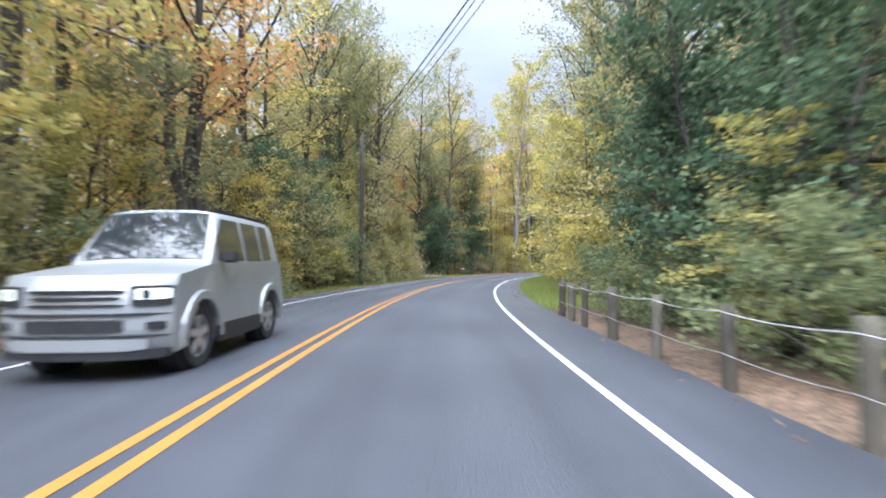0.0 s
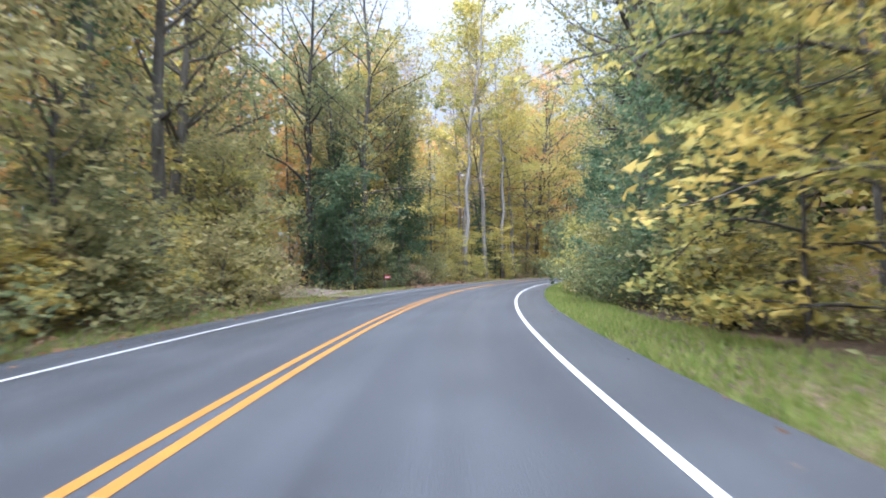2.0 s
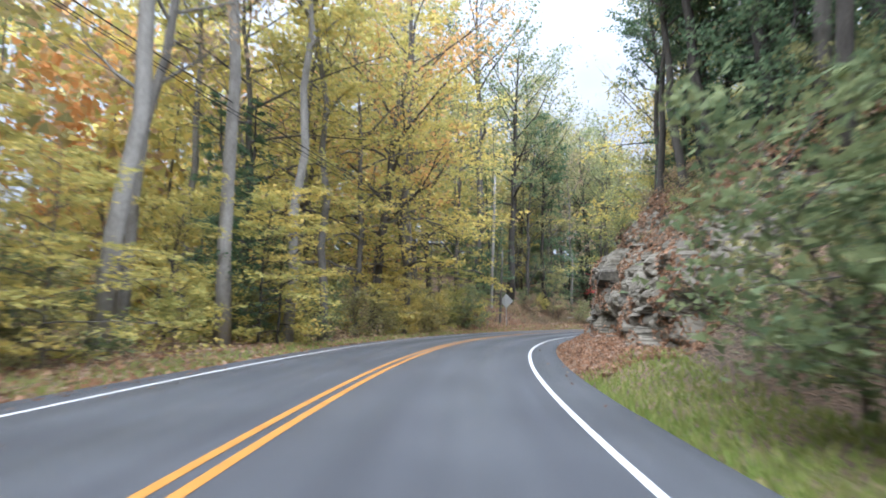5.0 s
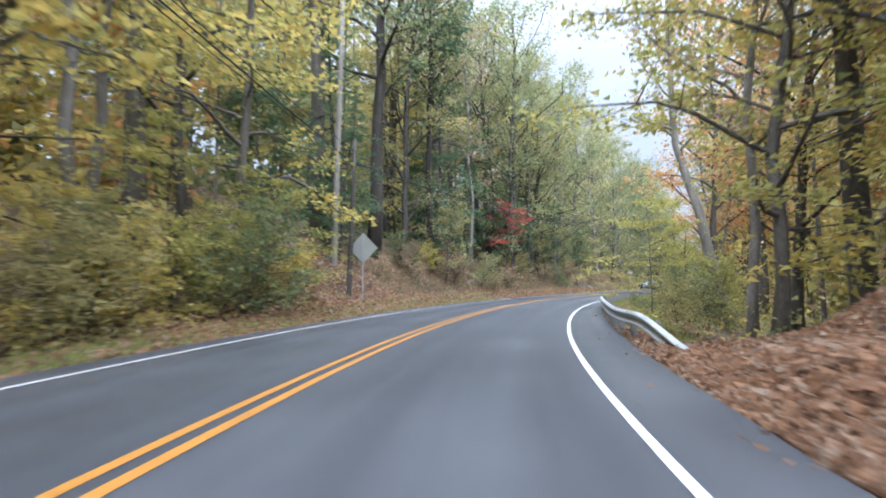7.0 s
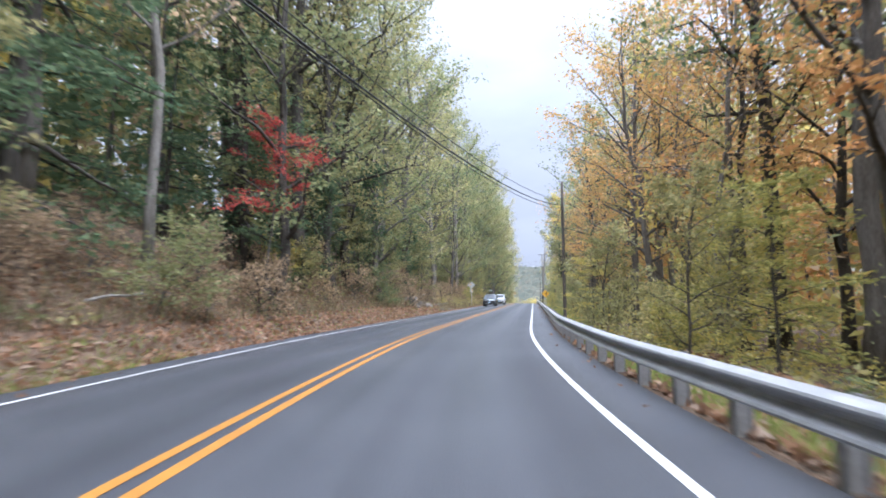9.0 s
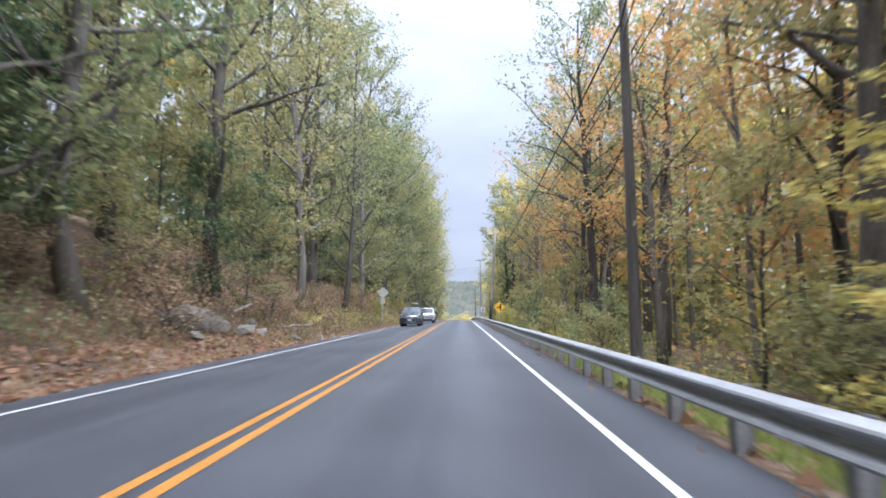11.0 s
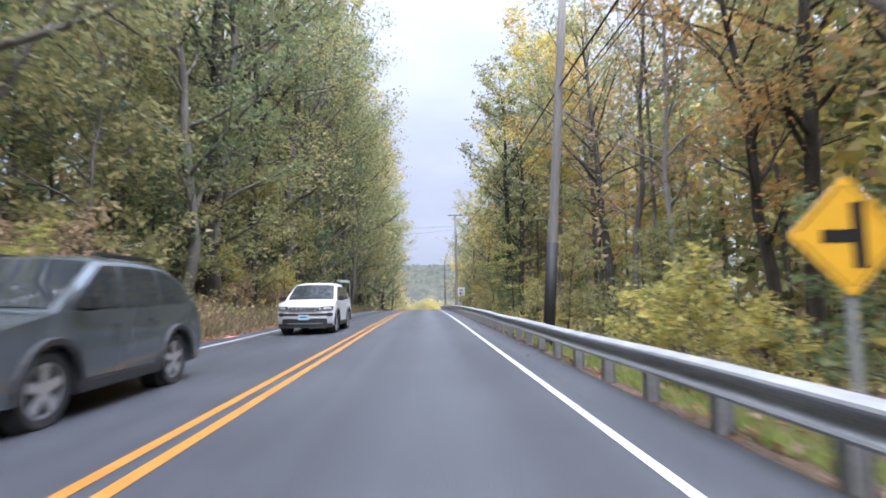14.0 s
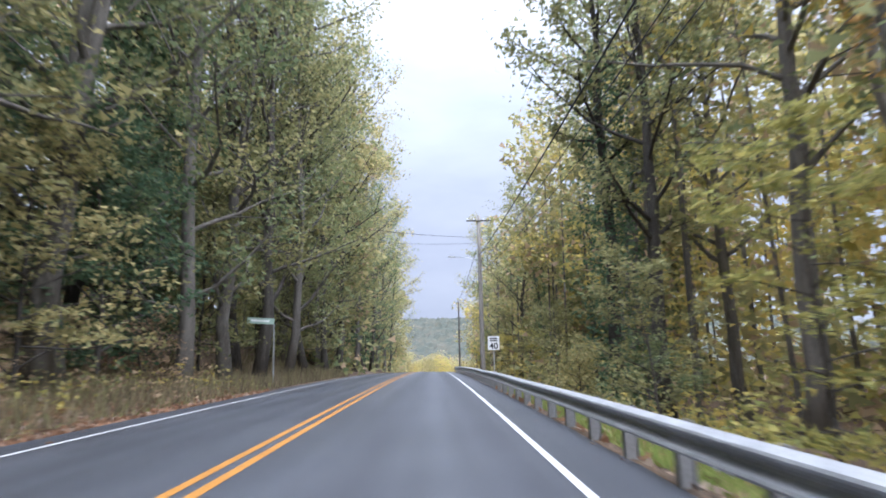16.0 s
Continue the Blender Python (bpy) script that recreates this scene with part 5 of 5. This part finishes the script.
part("rock_face", mesh("rock_face", rv, rf, ROCK), outcrop)
slabs = []
for _ in range(8):
    bm = bmesh.new()
    bmesh.ops.create_cube(bm, size=1)
    bmesh.ops.bevel(bm, geom=bm.edges[:], offset=0.1, segments=1, affect="EDGES")
    for v in bm.verts:
        v.co += Vector(rrng.normal(size=3)) * 0.09
        v.co.x *= 1 + 0.3 * v.co.z * rrng.normal()
    me = bpy.data.meshes.new("slab")
    bm.to_mesh(me)
    bm.free()
    me.materials.append(ROCK)
    slabs.append(me)
for _ in range(60):
    s, z = rrng.uniform(89, 117.5), rrng.uniform(0.9, 6.2)
    d = max(face_d(s, z), 5.5)
    a = rrng.uniform(0.25, 0.75)
    p = at(s, d + 0.3, z)
    ob = part("slab", slabs[int(rrng.integers(8))], outcrop)
    ob.matrix_basis = pose(p.x, p.y, p.z, 0, 0, heading(s)) @ pose(0, 0, 0, 18 + rrng.normal() * 6, 8 + rrng.normal() * 6, rrng.normal() * 14) @ Matrix.Diagonal((a * 0.8, a * rrng.uniform(0.7, 1.4), a * rrng.uniform(0.16, 0.4), 1))
for s, d, a in ((105, 6.3, 0.4), (99, 6.3, 0.3), (96, 6.5, 0.4)):
    p = on(s, d)
    ob = new("boulder", dull_rubble[int(rrng.integers(3))])
    ob.matrix_basis = pose(p.x, p.y, p.z + a * 0.2, rrng.normal() * 15, 0, rrng.uniform(0, 360)) @ Matrix.Diagonal((a, a * 0.8, a * 0.6, 1))
    tagged(ob, "fallen stone at the foot of the rock face", "boulder", "stones below the rock face")
for s, d, a in ((121.5, 8.6, 0.8), (122.6, 9.3, 0.6), (120.4, 9.0, 0.5)):
    p = on(s, d)
    ob = new("boulder", rubble[int(rrng.integers(4))])
    ob.matrix_basis = pose(p.x, p.y, p.z + a * 0.2, rrng.normal() * 15, 0, rrng.uniform(0, 360)) @ Matrix.Diagonal((a, a * 0.7, a * 0.6, 1))
    tagged(ob, "pale stone among fallen leaves behind the guard rail", "boulder", "stones below the rock face")
lf = []
for _ in range(36000):
    s, z = rrng.uniform(87, 118), rrng.uniform(0, 1) * 7.0
    if noise.noise(Vector((s * 0.35, z * 0.5, 4))) + (0.5 if z > 3.7 + 0.9 * smooth(s, 98, 104) else 0.25 if z < 1 else 0.0) > 0:
        d = max(face_d(s, z), 5.4)
        lf.append(tuple(at(s, d - 0.03, z + 0.03)))
tagged(new("leaves_on_rock", leaf_mesh("leaves_on_rock", lf, 0.07, L_LITTER, rrng, 0.3, 0.7)), "fallen brown leaves caught on the rock ledges", "leaves", kind="stuff")
for s, z in ((95, 6.4), (98, 6.7), (101, 6.8), (104, 6.6), (108, 6.5), (111, 6.0), (114, 5.2), (100, 4.0), (106, 3.2), (110, 4.4)):
    d = face_d(s, z) + 0.5
    tree("bush4" if z > 5 else "bush", s, d, 0.6 if z > 5 else 0.32, z=z - land(s, d) - 0.2)
for s, z, k_ in ((93.5, 4.6, "bush2"), (97, 5.4, "bush"), (103, 5.2, "bush2"), (107.5, 5.4, "bush"), (112.5, 4.4, "bush2"), (116, 3.0, "bush"), (109, 2.2, "bush2"), (91.5, 3.4, "bush")):
    d = face_d(s, z) + 0.4
    tree(k_, s, d, 0.4, z=z - land(s, d) - 0.2)
v, f = tube([at(98.2, 6.0, 0.7), at(98.3, 6.05, 1.5), at(98.6, 6.2, 2.2), at(98.5, 6.4, 3.0), at(98.9, 6.7, 3.6)], [0.009, 0.008, 0.007, 0.005, 0.003], 6)
tagged(new("bare_sapling", mesh("bare_sapling", v, f, PALE_BARK, True)), "thin bare pale sapling growing from the rock", "sapling")


# ---- cars in the oncoming lane ----
def car(name, label, s, d, length, width, height, paint, belt, hood, cowl_back, roof_front, rear_slope, wheel, base_front, base_rear, style):
    p = at(s, d, -CROWN * abs(d))
    root = empty(name, pose(p.x, p.y, p.z, 0, 0, heading(s) + 180), label, "car", "oncoming cars")
    L, W = length / 2, width / 2
    fw, rw = L - base_front, -L + base_rear
    ra = wheel + 0.07
    flare = 0.1 if style == "boxy" else 0.065
    side = [(L - 0.12, 0.3), (L - 0.02, 0.42), (L, 0.6), (L - 0.04, hood - 0.2), (L - 0.16, hood - 0.03), (L - 0.45, hood), (L - cowl_back, belt - 0.02), (-L + 0.25, belt + 0.04), (-L + 0.06, belt - 0.06),
            (-L, 0.62), (-L + 0.04, 0.4), (-L + 0.14, 0.3)]

    def arch(y):
        return [(y + ra * math.cos(t), wheel + ra * math.sin(t)) for t in [math.pi * (1.06 - 1.12 * i / 10) for i in range(11)]]

    outline = side + arch(rw) + arch(fw)
    curve = 0.26 if style == "boxy" else 0.34

    def pull(u):
        """How far the nose falls back towards its corners."""
        return curve * max(0.0, (abs(u) - 0.3) / 0.7) ** 2.2

    def soft_part(nm, bm, mat, parent, lab="", angle=38):
        bmesh.ops.recalc_face_normals(bm, faces=bm.faces)
        ob = part(nm, bm, parent, lab, mat)
        ob.data.shade_smooth()
        ob.data.set_sharp_from_angle(angle=radians(angle))
        return ob

    bm = bmesh.new()
    ring = []
    for x in (-1.0, -0.97, -0.88, -0.7, -0.4, 0.0, 0.4, 0.7, 0.88, 0.97, 1.0):
        row = []
        for i, (y, z) in enumerate(outline):
            front, back = max(0.0, (y - L + 0.8) / 0.8), max(0.0, (-L + 0.6 - y) / 0.6)
            yy = y + (0.05 - pull(x)) * front + 0.5 * pull(x) * back - 0.05 * (1 - front)
            zz = z + (0.035 * (1 - x * x) if i in (5, 6, 7) else 0)
            xx = x * W * (0.955 if z > belt - 0.1 else 0.975 if z < 0.45 else 1.0)
            row.append(bm.verts.new((xx, yy, zz)))
        ring.append(row)
    for a, b in zip(ring[:-1], ring[1:]):
        for i in range(len(outline)):
            j = (i + 1) % len(outline)
            bm.faces.new((a[i], b[i], b[j], a[j]))
    caps = [bm.faces.new(list(reversed(ring[0]))), bm.faces.new(ring[-1])]
    bmesh.ops.triangulate(bm, faces=caps)
    soft_part("body", bm, paint, root)
    # cabin: a roofline swept across, the flanks leaning in
    yb0, yb1, yt0, yt1 = L - cowl_back - 0.02, -L + 0.2, L - roof_front, -L + rear_slope
    wb, wt, zb, zt = W * 0.94, W * 0.77, belt - 0.03, height
    sag = 0.02 if style == "boxy" else 0.07
    line = [(yb0, zb)]
    for q in range(1, 5):
        w = q / 5
        line.append((yb0 + (yt0 - yb0) * w, zb + (zt - zb - sag) * (w ** 0.93)))
    for q in range(9):
        w = q / 8
        line.append((yt0 + (yt1 - yt0) * w, zt - sag * (2 * abs(w - 0.42)) ** 2))
    for q in range(1, 5):
        w = q / 4
        line.append((yt1 + (yb1 - yt1) * w, (zt - sag) + (zb - zt + sag) * w ** (1.4 if style != "boxy" else 1.0)))

    def half(z):
        w = (z - zb) / (zt - zb)
        return wb + (wt - wb) * max(0.0, w) ** 1.15

    bm = bmesh.new()
    rows_ = []
    for y, z in line:
        h_ = z - zb
        pts = [(-half(zb), zb - 0.02), (-half(zb + h_ * 0.45), zb + h_ * 0.45), (-half(zb + h_ * 0.85), zb + h_ * 0.85), (-half(z) * 0.93, z - min(0.03, h_ * 0.05)), (-half(z) * 0.6, z + 0.01)]
        pts = pts + [(0.0, z + 0.018)] + [(-x, q) for x, q in reversed(pts)]
        rows_.append([bm.verts.new((x, y, q)) for x, q in pts])
    for p0, p1 in zip(rows_[:-1], rows_[1:]):
        for q in range(len(p0) - 1):
            bm.faces.new((p0[q], p0[q + 1], p1[q + 1], p1[q]))
    bm.faces.new(rows_[0])
    bm.faces.new(list(reversed(rows_[-1])))
    soft_part("cabin", bm, paint, root, angle=50)

    def sheet(nm, rows3, lab, lift):
        """A pane: a grid of points laid a little proud, with thickness."""
        bm = bmesh.new()
        n_, m_ = len(rows3), len(rows3[0])
        up = [[bm.verts.new(Vector(q) + Vector(lift)) for q in r_] for r_ in rows3]
        dn = [[bm.verts.new(Vector(q) - Vector(lift) * 1.5) for q in r_] for r_ in rows3]
        for a in range(n_ - 1):
            for c in range(m_ - 1):
                bm.faces.new((up[a][c], up[a][c + 1], up[a + 1][c + 1], up[a + 1][c]))
                bm.faces.new((dn[a][c], dn[a + 1][c], dn[a + 1][c + 1], dn[a][c + 1]))
        rim_ = [(0, c) for c in range(m_)] + [(a, m_ - 1) for a in range(1, n_)] + [(n_ - 1, c) for c in range(m_ - 2, -1, -1)] + [(a, 0) for a in range(n_ - 2, 0, -1)]
        for (a, c), (a2, c2) in zip(rim_, rim_[1:] + rim_[:1]):
            bm.faces.new((up[a][c], dn[a][c], dn[a2][c2], up[a2][c2]))
        return soft_part(nm, bm, CAR_GLASS, root, lab, 30)

    def roof_z(y):
        return float(np.interp(-y, [-q[0] for q in line], [q[1] for q in line]))

    grid = []
    for w in (0.08, 0.3, 0.5, 0.7, 0.93):
        y = yb0 + (yt0 - yb0) * w
        z = roof_z(y)
        grid.append([(u * half(z) * 0.9, y, z + 0.018 - 0.03 * abs(u) ** 2) for u in (-1, -0.6, -0.2, 0.2, 0.6, 1)])
    sheet("windscreen", grid, "dark reflecting windscreen", (0, 0.012, 0.012))
    grid = []
    for w in (0.08, 0.35, 0.62):
        y = yt1 + (yb1 - yt1) * w
        z = roof_z(y)
        grid.append([(u * half(z) * 0.84, y, z + 0.01 - 0.03 * abs(u) ** 2) for u in (-1, -0.5, 0, 0.5, 1)])
    sheet("rear_window", grid, "dark rear window", (0, -0.014, 0.01))
    lo_f, lo_r = yb0 - 0.3, yb1 + 0.32
    cuts = [(0.0, 0.34), (0.37, 0.68), (0.71, 1.0)] if style != "boxy" else [(0.0, 0.4), (0.46, 0.74), (0.8, 0.97)]
    for sd in (-1, 1):
        for u0, u1 in cuts:
            grid = []
            for u in (u0, (2 * u0 + u1) / 3, (u0 + 2 * u1) / 3, u1):
                y = lo_f + (lo_r - lo_f) * u
                top = min(roof_z(y) - 0.1, zt - 0.13)
                z0 = zb + 0.05
                grid.append([(sd * half(z0 + (top - z0) * w), y, z0 + max(0.03, top - z0) * w) for w in (0, 0.5, 1)])
            sheet("side_window", grid, "dark side window", (sd * 0.012, 0, 0))

    def front_bar(nm, x0, x1, z0, z1, proud, mat, parent=None, lab="", lean=0.0):
        """A piece of the nose that follows its curve; lean tips the upper edge back."""
        bm = bmesh.new()
        cols = []
        for q in range(9):
            x = x0 + (x1 - x0) * q / 8
            y = L + 0.05 - pull(x / W)
            e_ = 0.012 if q in (0, 8) else 0.0
            cols.append([bm.verts.new((x, y - 0.12, z0)), bm.verts.new((x, y + proud - e_, z0 + e_)), bm.verts.new((x, y + proud - e_ - lean, z1 - e_)), bm.verts.new((x, y - 0.12, z1))])
        for a, c in zip(cols[:-1], cols[1:]):
            for q in range(4):
                bm.faces.new((a[q], c[q], c[(q + 1) % 4], a[(q + 1) % 4]))
        bm.faces.new(cols[0])
        bm.faces.new(list(reversed(cols[-1])))
        return soft_part(nm, bm, mat, parent or root, lab, 40)

    for yy in (fw, rw):
        for sd in (-1, 1):
            bm = bmesh.new()
            rows_ = []
            for i in range(15):
                t = math.pi * (1.04 - 1.08 * i / 14)
                rows_.append([bm.verts.new((sd * (W + x_), yy - 0.05 + r_ * math.cos(t), wheel + r_ * math.sin(t))) for r_, x_ in ((ra - 0.015, -0.05), (ra - 0.015, 0.022), (ra + flare - 0.02, 0.026), (ra + flare, -0.02))])
            for p0, p1 in zip(rows_[:-1], rows_[1:]):
                for j in range(4):
                    bm.faces.new((p0[j], p1[j], p1[(j + 1) % 4], p0[(j + 1) % 4]))
            bmesh.ops.recalc_face_normals(bm, faces=bm.faces)
            part("wheel_arch", bm, root, "", paint if style == "boxy" else TRIM)

    for sd in (-1, 1):
        bm = bmesh.new()
        box(bm, sd * W - 0.02 if sd < 0 else sd * W - 0.04, sd * W + 0.04 if sd < 0 else sd * W + 0.02, rw + ra, fw - ra, 0.26, 0.5 if style == "boxy" else 0.4, 0.02)
        part("sill_trim", bm, root, "black plastic sill", TRIM)
        bm = bmesh.new()
        box(bm, -0.11, 0.11, -0.06, 0.07, -0.07, 0.08, 0.03)
        q = part("door_mirror", bm, root, "", TRIM)
        q.location = (sd * (W + 0.08), L - cowl_back - 0.35, belt + 0.06)
        for yy in (0.12, -0.75):
            bm = bmesh.new()
            box(bm, -0.012, 0.012, -0.09, 0.09, -0.015, 0.015, 0.006)
            q = part("door_handle", bm, root, "", paint)
            q.location = (sd * (W + 0.004), yy, belt - 0.16)
        bm = bmesh.new()
        box(bm, -0.02, 0.02, yt1 + 0.2, yt0 - 0.15, zt - 0.02, zt + 0.03, 0.01)
        q = part("roof_rail", bm, root, "", TRIM)
        q.location.x = sd * (wt - 0.1)
        for y in (fw, rw):
            pts = [(0.26, -0.1), (wheel - 0.03, -0.11), (wheel, -0.08), (wheel, 0.08), (wheel - 0.03, 0.11), (0.26, 0.1)]
            bm = bmesh.new()
            n = 28
            rows_ = [[bm.verts.new((x, r_ * math.cos(t * 2 * math.pi / n), r_ * math.sin(t * 2 * math.pi / n))) for r_, x in pts] for t in range(n)]
            for i in range(n):
                for j in range(len(pts)):
                    bm.faces.new((rows_[i][j], rows_[(i + 1) % n][j], rows_[(i + 1) % n][(j + 1) % len(pts)], rows_[i][(j + 1) % len(pts)]))
            bmesh.ops.recalc_face_normals(bm, faces=bm.faces)
            tyre = part("tyre", bm, root, "black rubber tyre", TYRE)
            tyre.location = (sd * (W - 0.13), y, wheel)
            bm = bmesh.new()
            bmesh.ops.create_cone(bm, cap_ends=True, segments=20, radius1=0.07, radius2=0.06, depth=0.03, matrix=Matrix.Translation((sd * 0.085, 0, 0)) @ Matrix.Rotation(math.pi / 2, 4, "Y"))
            for kq in range(5):
                q = box(bmesh.new(), -0.015, 0.015, -0.045, 0.045, 0.04, 0.26)
                q.transform(Matrix.Translation((sd * 0.08, 0, 0)) @ Matrix.Rotation(kq * 2 * math.pi / 5, 4, "X"))
                tmp = bpy.data.meshes.new("spoke")
                q.to_mesh(tmp)
                q.free()
                bm.from_mesh(tmp)
            rp = [(0.27, 0.09), (0.235, 0.095), (0.235, 0.0), (0.27, 0.0)]
            rows_ = [[bm.verts.new((sd * x, r_ * math.cos(t * 2 * math.pi / n), r_ * math.sin(t * 2 * math.pi / n))) for r_, x in rp] for t in range(n)]
            for i in range(n):
                for j in range(4):
                    bm.faces.new((rows_[i][j], rows_[(i + 1) % n][j], rows_[(i + 1) % n][(j + 1) % 4], rows_[i][(j + 1) % 4]))
            bmesh.ops.recalc_face_normals(bm, faces=bm.faces)
            part("rim", bm, tyre, "silver alloy rim", RIM)
            bm = bmesh.new()
            bmesh.ops.create_cone(bm, cap_ends=True, segments=24, radius1=ra - 0.01, radius2=ra - 0.01, depth=0.22, matrix=Matrix.Translation((sd * (W - 0.2), y, wheel)) @ Matrix.Rotation(math.pi / 2, 4, "Y"))
            part("wheel_well", bm, root, "dark wheel well", TRIM)
    # front
    yf = L + 0.056
    if style == "boxy":
        for z0, z1 in ((hood - 0.215, hood - 0.195), (hood - 0.37, hood - 0.35)):
            front_bar("grille_slot", -0.54, 0.54, z0, z1, 0.008, TRIM, None, "black grille slot")
        front_bar("grille_bar", -0.5, 0.5, hood - 0.29, hood - 0.27, 0.012, TRIM, None, "black grille slot")
        front_bar("bumper_line", -W * 0.98, W * 0.98, 0.74, 0.77, 0.01, TRIM, None, "black gap above the bumper")
        front_bar("bumper_intake", -W * 0.55, W * 0.55, 0.56, 0.7, 0.012, TRIM, None, "black bumper intake")
        front_bar("bumper_line", -W * 0.97, W * 0.97, 0.5, 0.53, 0.012, TRIM, None, "black gap under the bumper")
        front_bar("skid_plate", -W * 0.78, W * 0.78, 0.36, 0.49, 0.02, paint, None, "silver skid plate")
        front_bar("bumper_skirt", -W * 0.95, W * 0.95, 0.26, 0.37, 0.0, TRIM, None, "black lower bumper skirt")
    else:
        grille = front_bar("grille", -0.52, 0.52, hood - 0.28, hood - 0.14, 0.008, TRIM, None, "black grille", 0.02)
        for i in range(7):
            front_bar("grille_ring", (i - 3) * 0.148 - 0.062, (i - 3) * 0.148 + 0.062, hood - 0.268, hood - 0.152, 0.014, RIM, grille, "", 0.02)
            front_bar("grille_mesh", (i - 3) * 0.148 - 0.046, (i - 3) * 0.148 + 0.046, hood - 0.255, hood - 0.165, 0.02, TRIM, grille, "", 0.02)
        front_bar("bumper_strip", -W * 0.96, W * 0.96, 0.63, 0.7, 0.012, TRIM, None, "black bumper strip")
        front_bar("bumper_intake", -0.72, 0.72, 0.36, 0.54, 0.01, TRIM, None, "black lower intake")
        front_bar("bumper_skirt", -W * 0.94, W * 0.94, 0.24, 0.37, 0.006, TRIM, None, "black lower bumper skirt")
        front_bar("bumper_lip", -0.62, 0.62, 0.37, 0.39, 0.022, RIM, None, "silver bumper lip")
    for sd in (-1, 1):
        if style == "boxy":
            q = front_bar("headlight", sd * W * 0.62, sd * W * 0.99, hood - 0.37, hood - 0.15, 0.01, TRIM, None, "dark-edged rounded headlight")
            front_bar("lens", sd * W * 0.66, sd * W * 0.985, hood - 0.3, hood - 0.18, 0.018, LAMP, q, "lit headlight ring")
            front_bar("reflector", sd * W * 0.73, sd * W * 0.82, hood - 0.29, hood - 0.2, 0.026, TRIM, q, "dark headlight reflector")
        else:
            q = front_bar("headlight", sd * 0.54, sd * W * 0.96, hood - 0.24, hood - 0.12, 0.008, TRIM, None, "dark-edged narrow headlight", 0.02)
            front_bar("lens", sd * 0.6, sd * W * 0.93, hood - 0.22, hood - 0.14, 0.014, LENS, q, "clear headlight lens", 0.02)
        front_bar("fog_lamp", sd * W * 0.76, sd * W * 0.94, 0.6 if style != "boxy" else 0.58, 0.72 if style != "boxy" else 0.67, 0.014, TRIM, None, "dark fog lamp recess")
        bm = bmesh.new()
        box(bm, -0.07, 0.07, -0.03, 0.05, -0.14, 0.14, 0.02)
        q = part("tail_light", bm, root, "red tail light", SIGN_RED)
        q.location = (sd * (W - 0.2), -L - 0.02, belt - 0.25)
    bm = bmesh.new()
    box(bm, -W * 0.8, W * 0.8, -L + 0.3, L - 0.3, 0.22, 0.34)
    part("underbody", bm, root, "dark underbody", TRIM)
    if style == "boxy":
        return root
    bm = bmesh.new()
    box(bm, -0.17, 0.17, yf, yf + 0.03, 0.5, 0.66, 0.004)
    pl = part("number_plate", bm, root, "plain pale blue number plate", PLATE)
    bm = bmesh.new()
    zc = 0.58
    box(bm, -0.11, 0.11, yf + 0.03, yf + 0.032, zc - 0.018, zc + 0.018)
    part("lettering", bm, pl, "dark bar of lettering", SIGN_BLACK)
    return root


car("oncoming_car", "silver boxy off-road car with lit headlights on the road", 8.05, -1.95, 4.35, 1.98, 2.1, PAINT_SILVER, 1.34, 1.22, 1.25, 1.8, 0.3, 0.41, 0.9, 0.86, "boxy")
car("oncoming_car", "dark green-grey estate car with roof rails on the road", 216.5, -2.45, 4.6, 1.88, 1.76, PAINT_DARK, 1.12, 1.0, 1.15, 2.05, 0.85, 0.37, 1.05, 0.95, "long")
car("oncoming_car", "white compact sport utility car with blue plate on the road", 229.7, -1.87, 4.4, 1.86, 1.74, PAINT_WHITE, 1.12, 1.05, 0.95, 1.8, 0.65, 0.37, 0.88, 0.9, "compact")
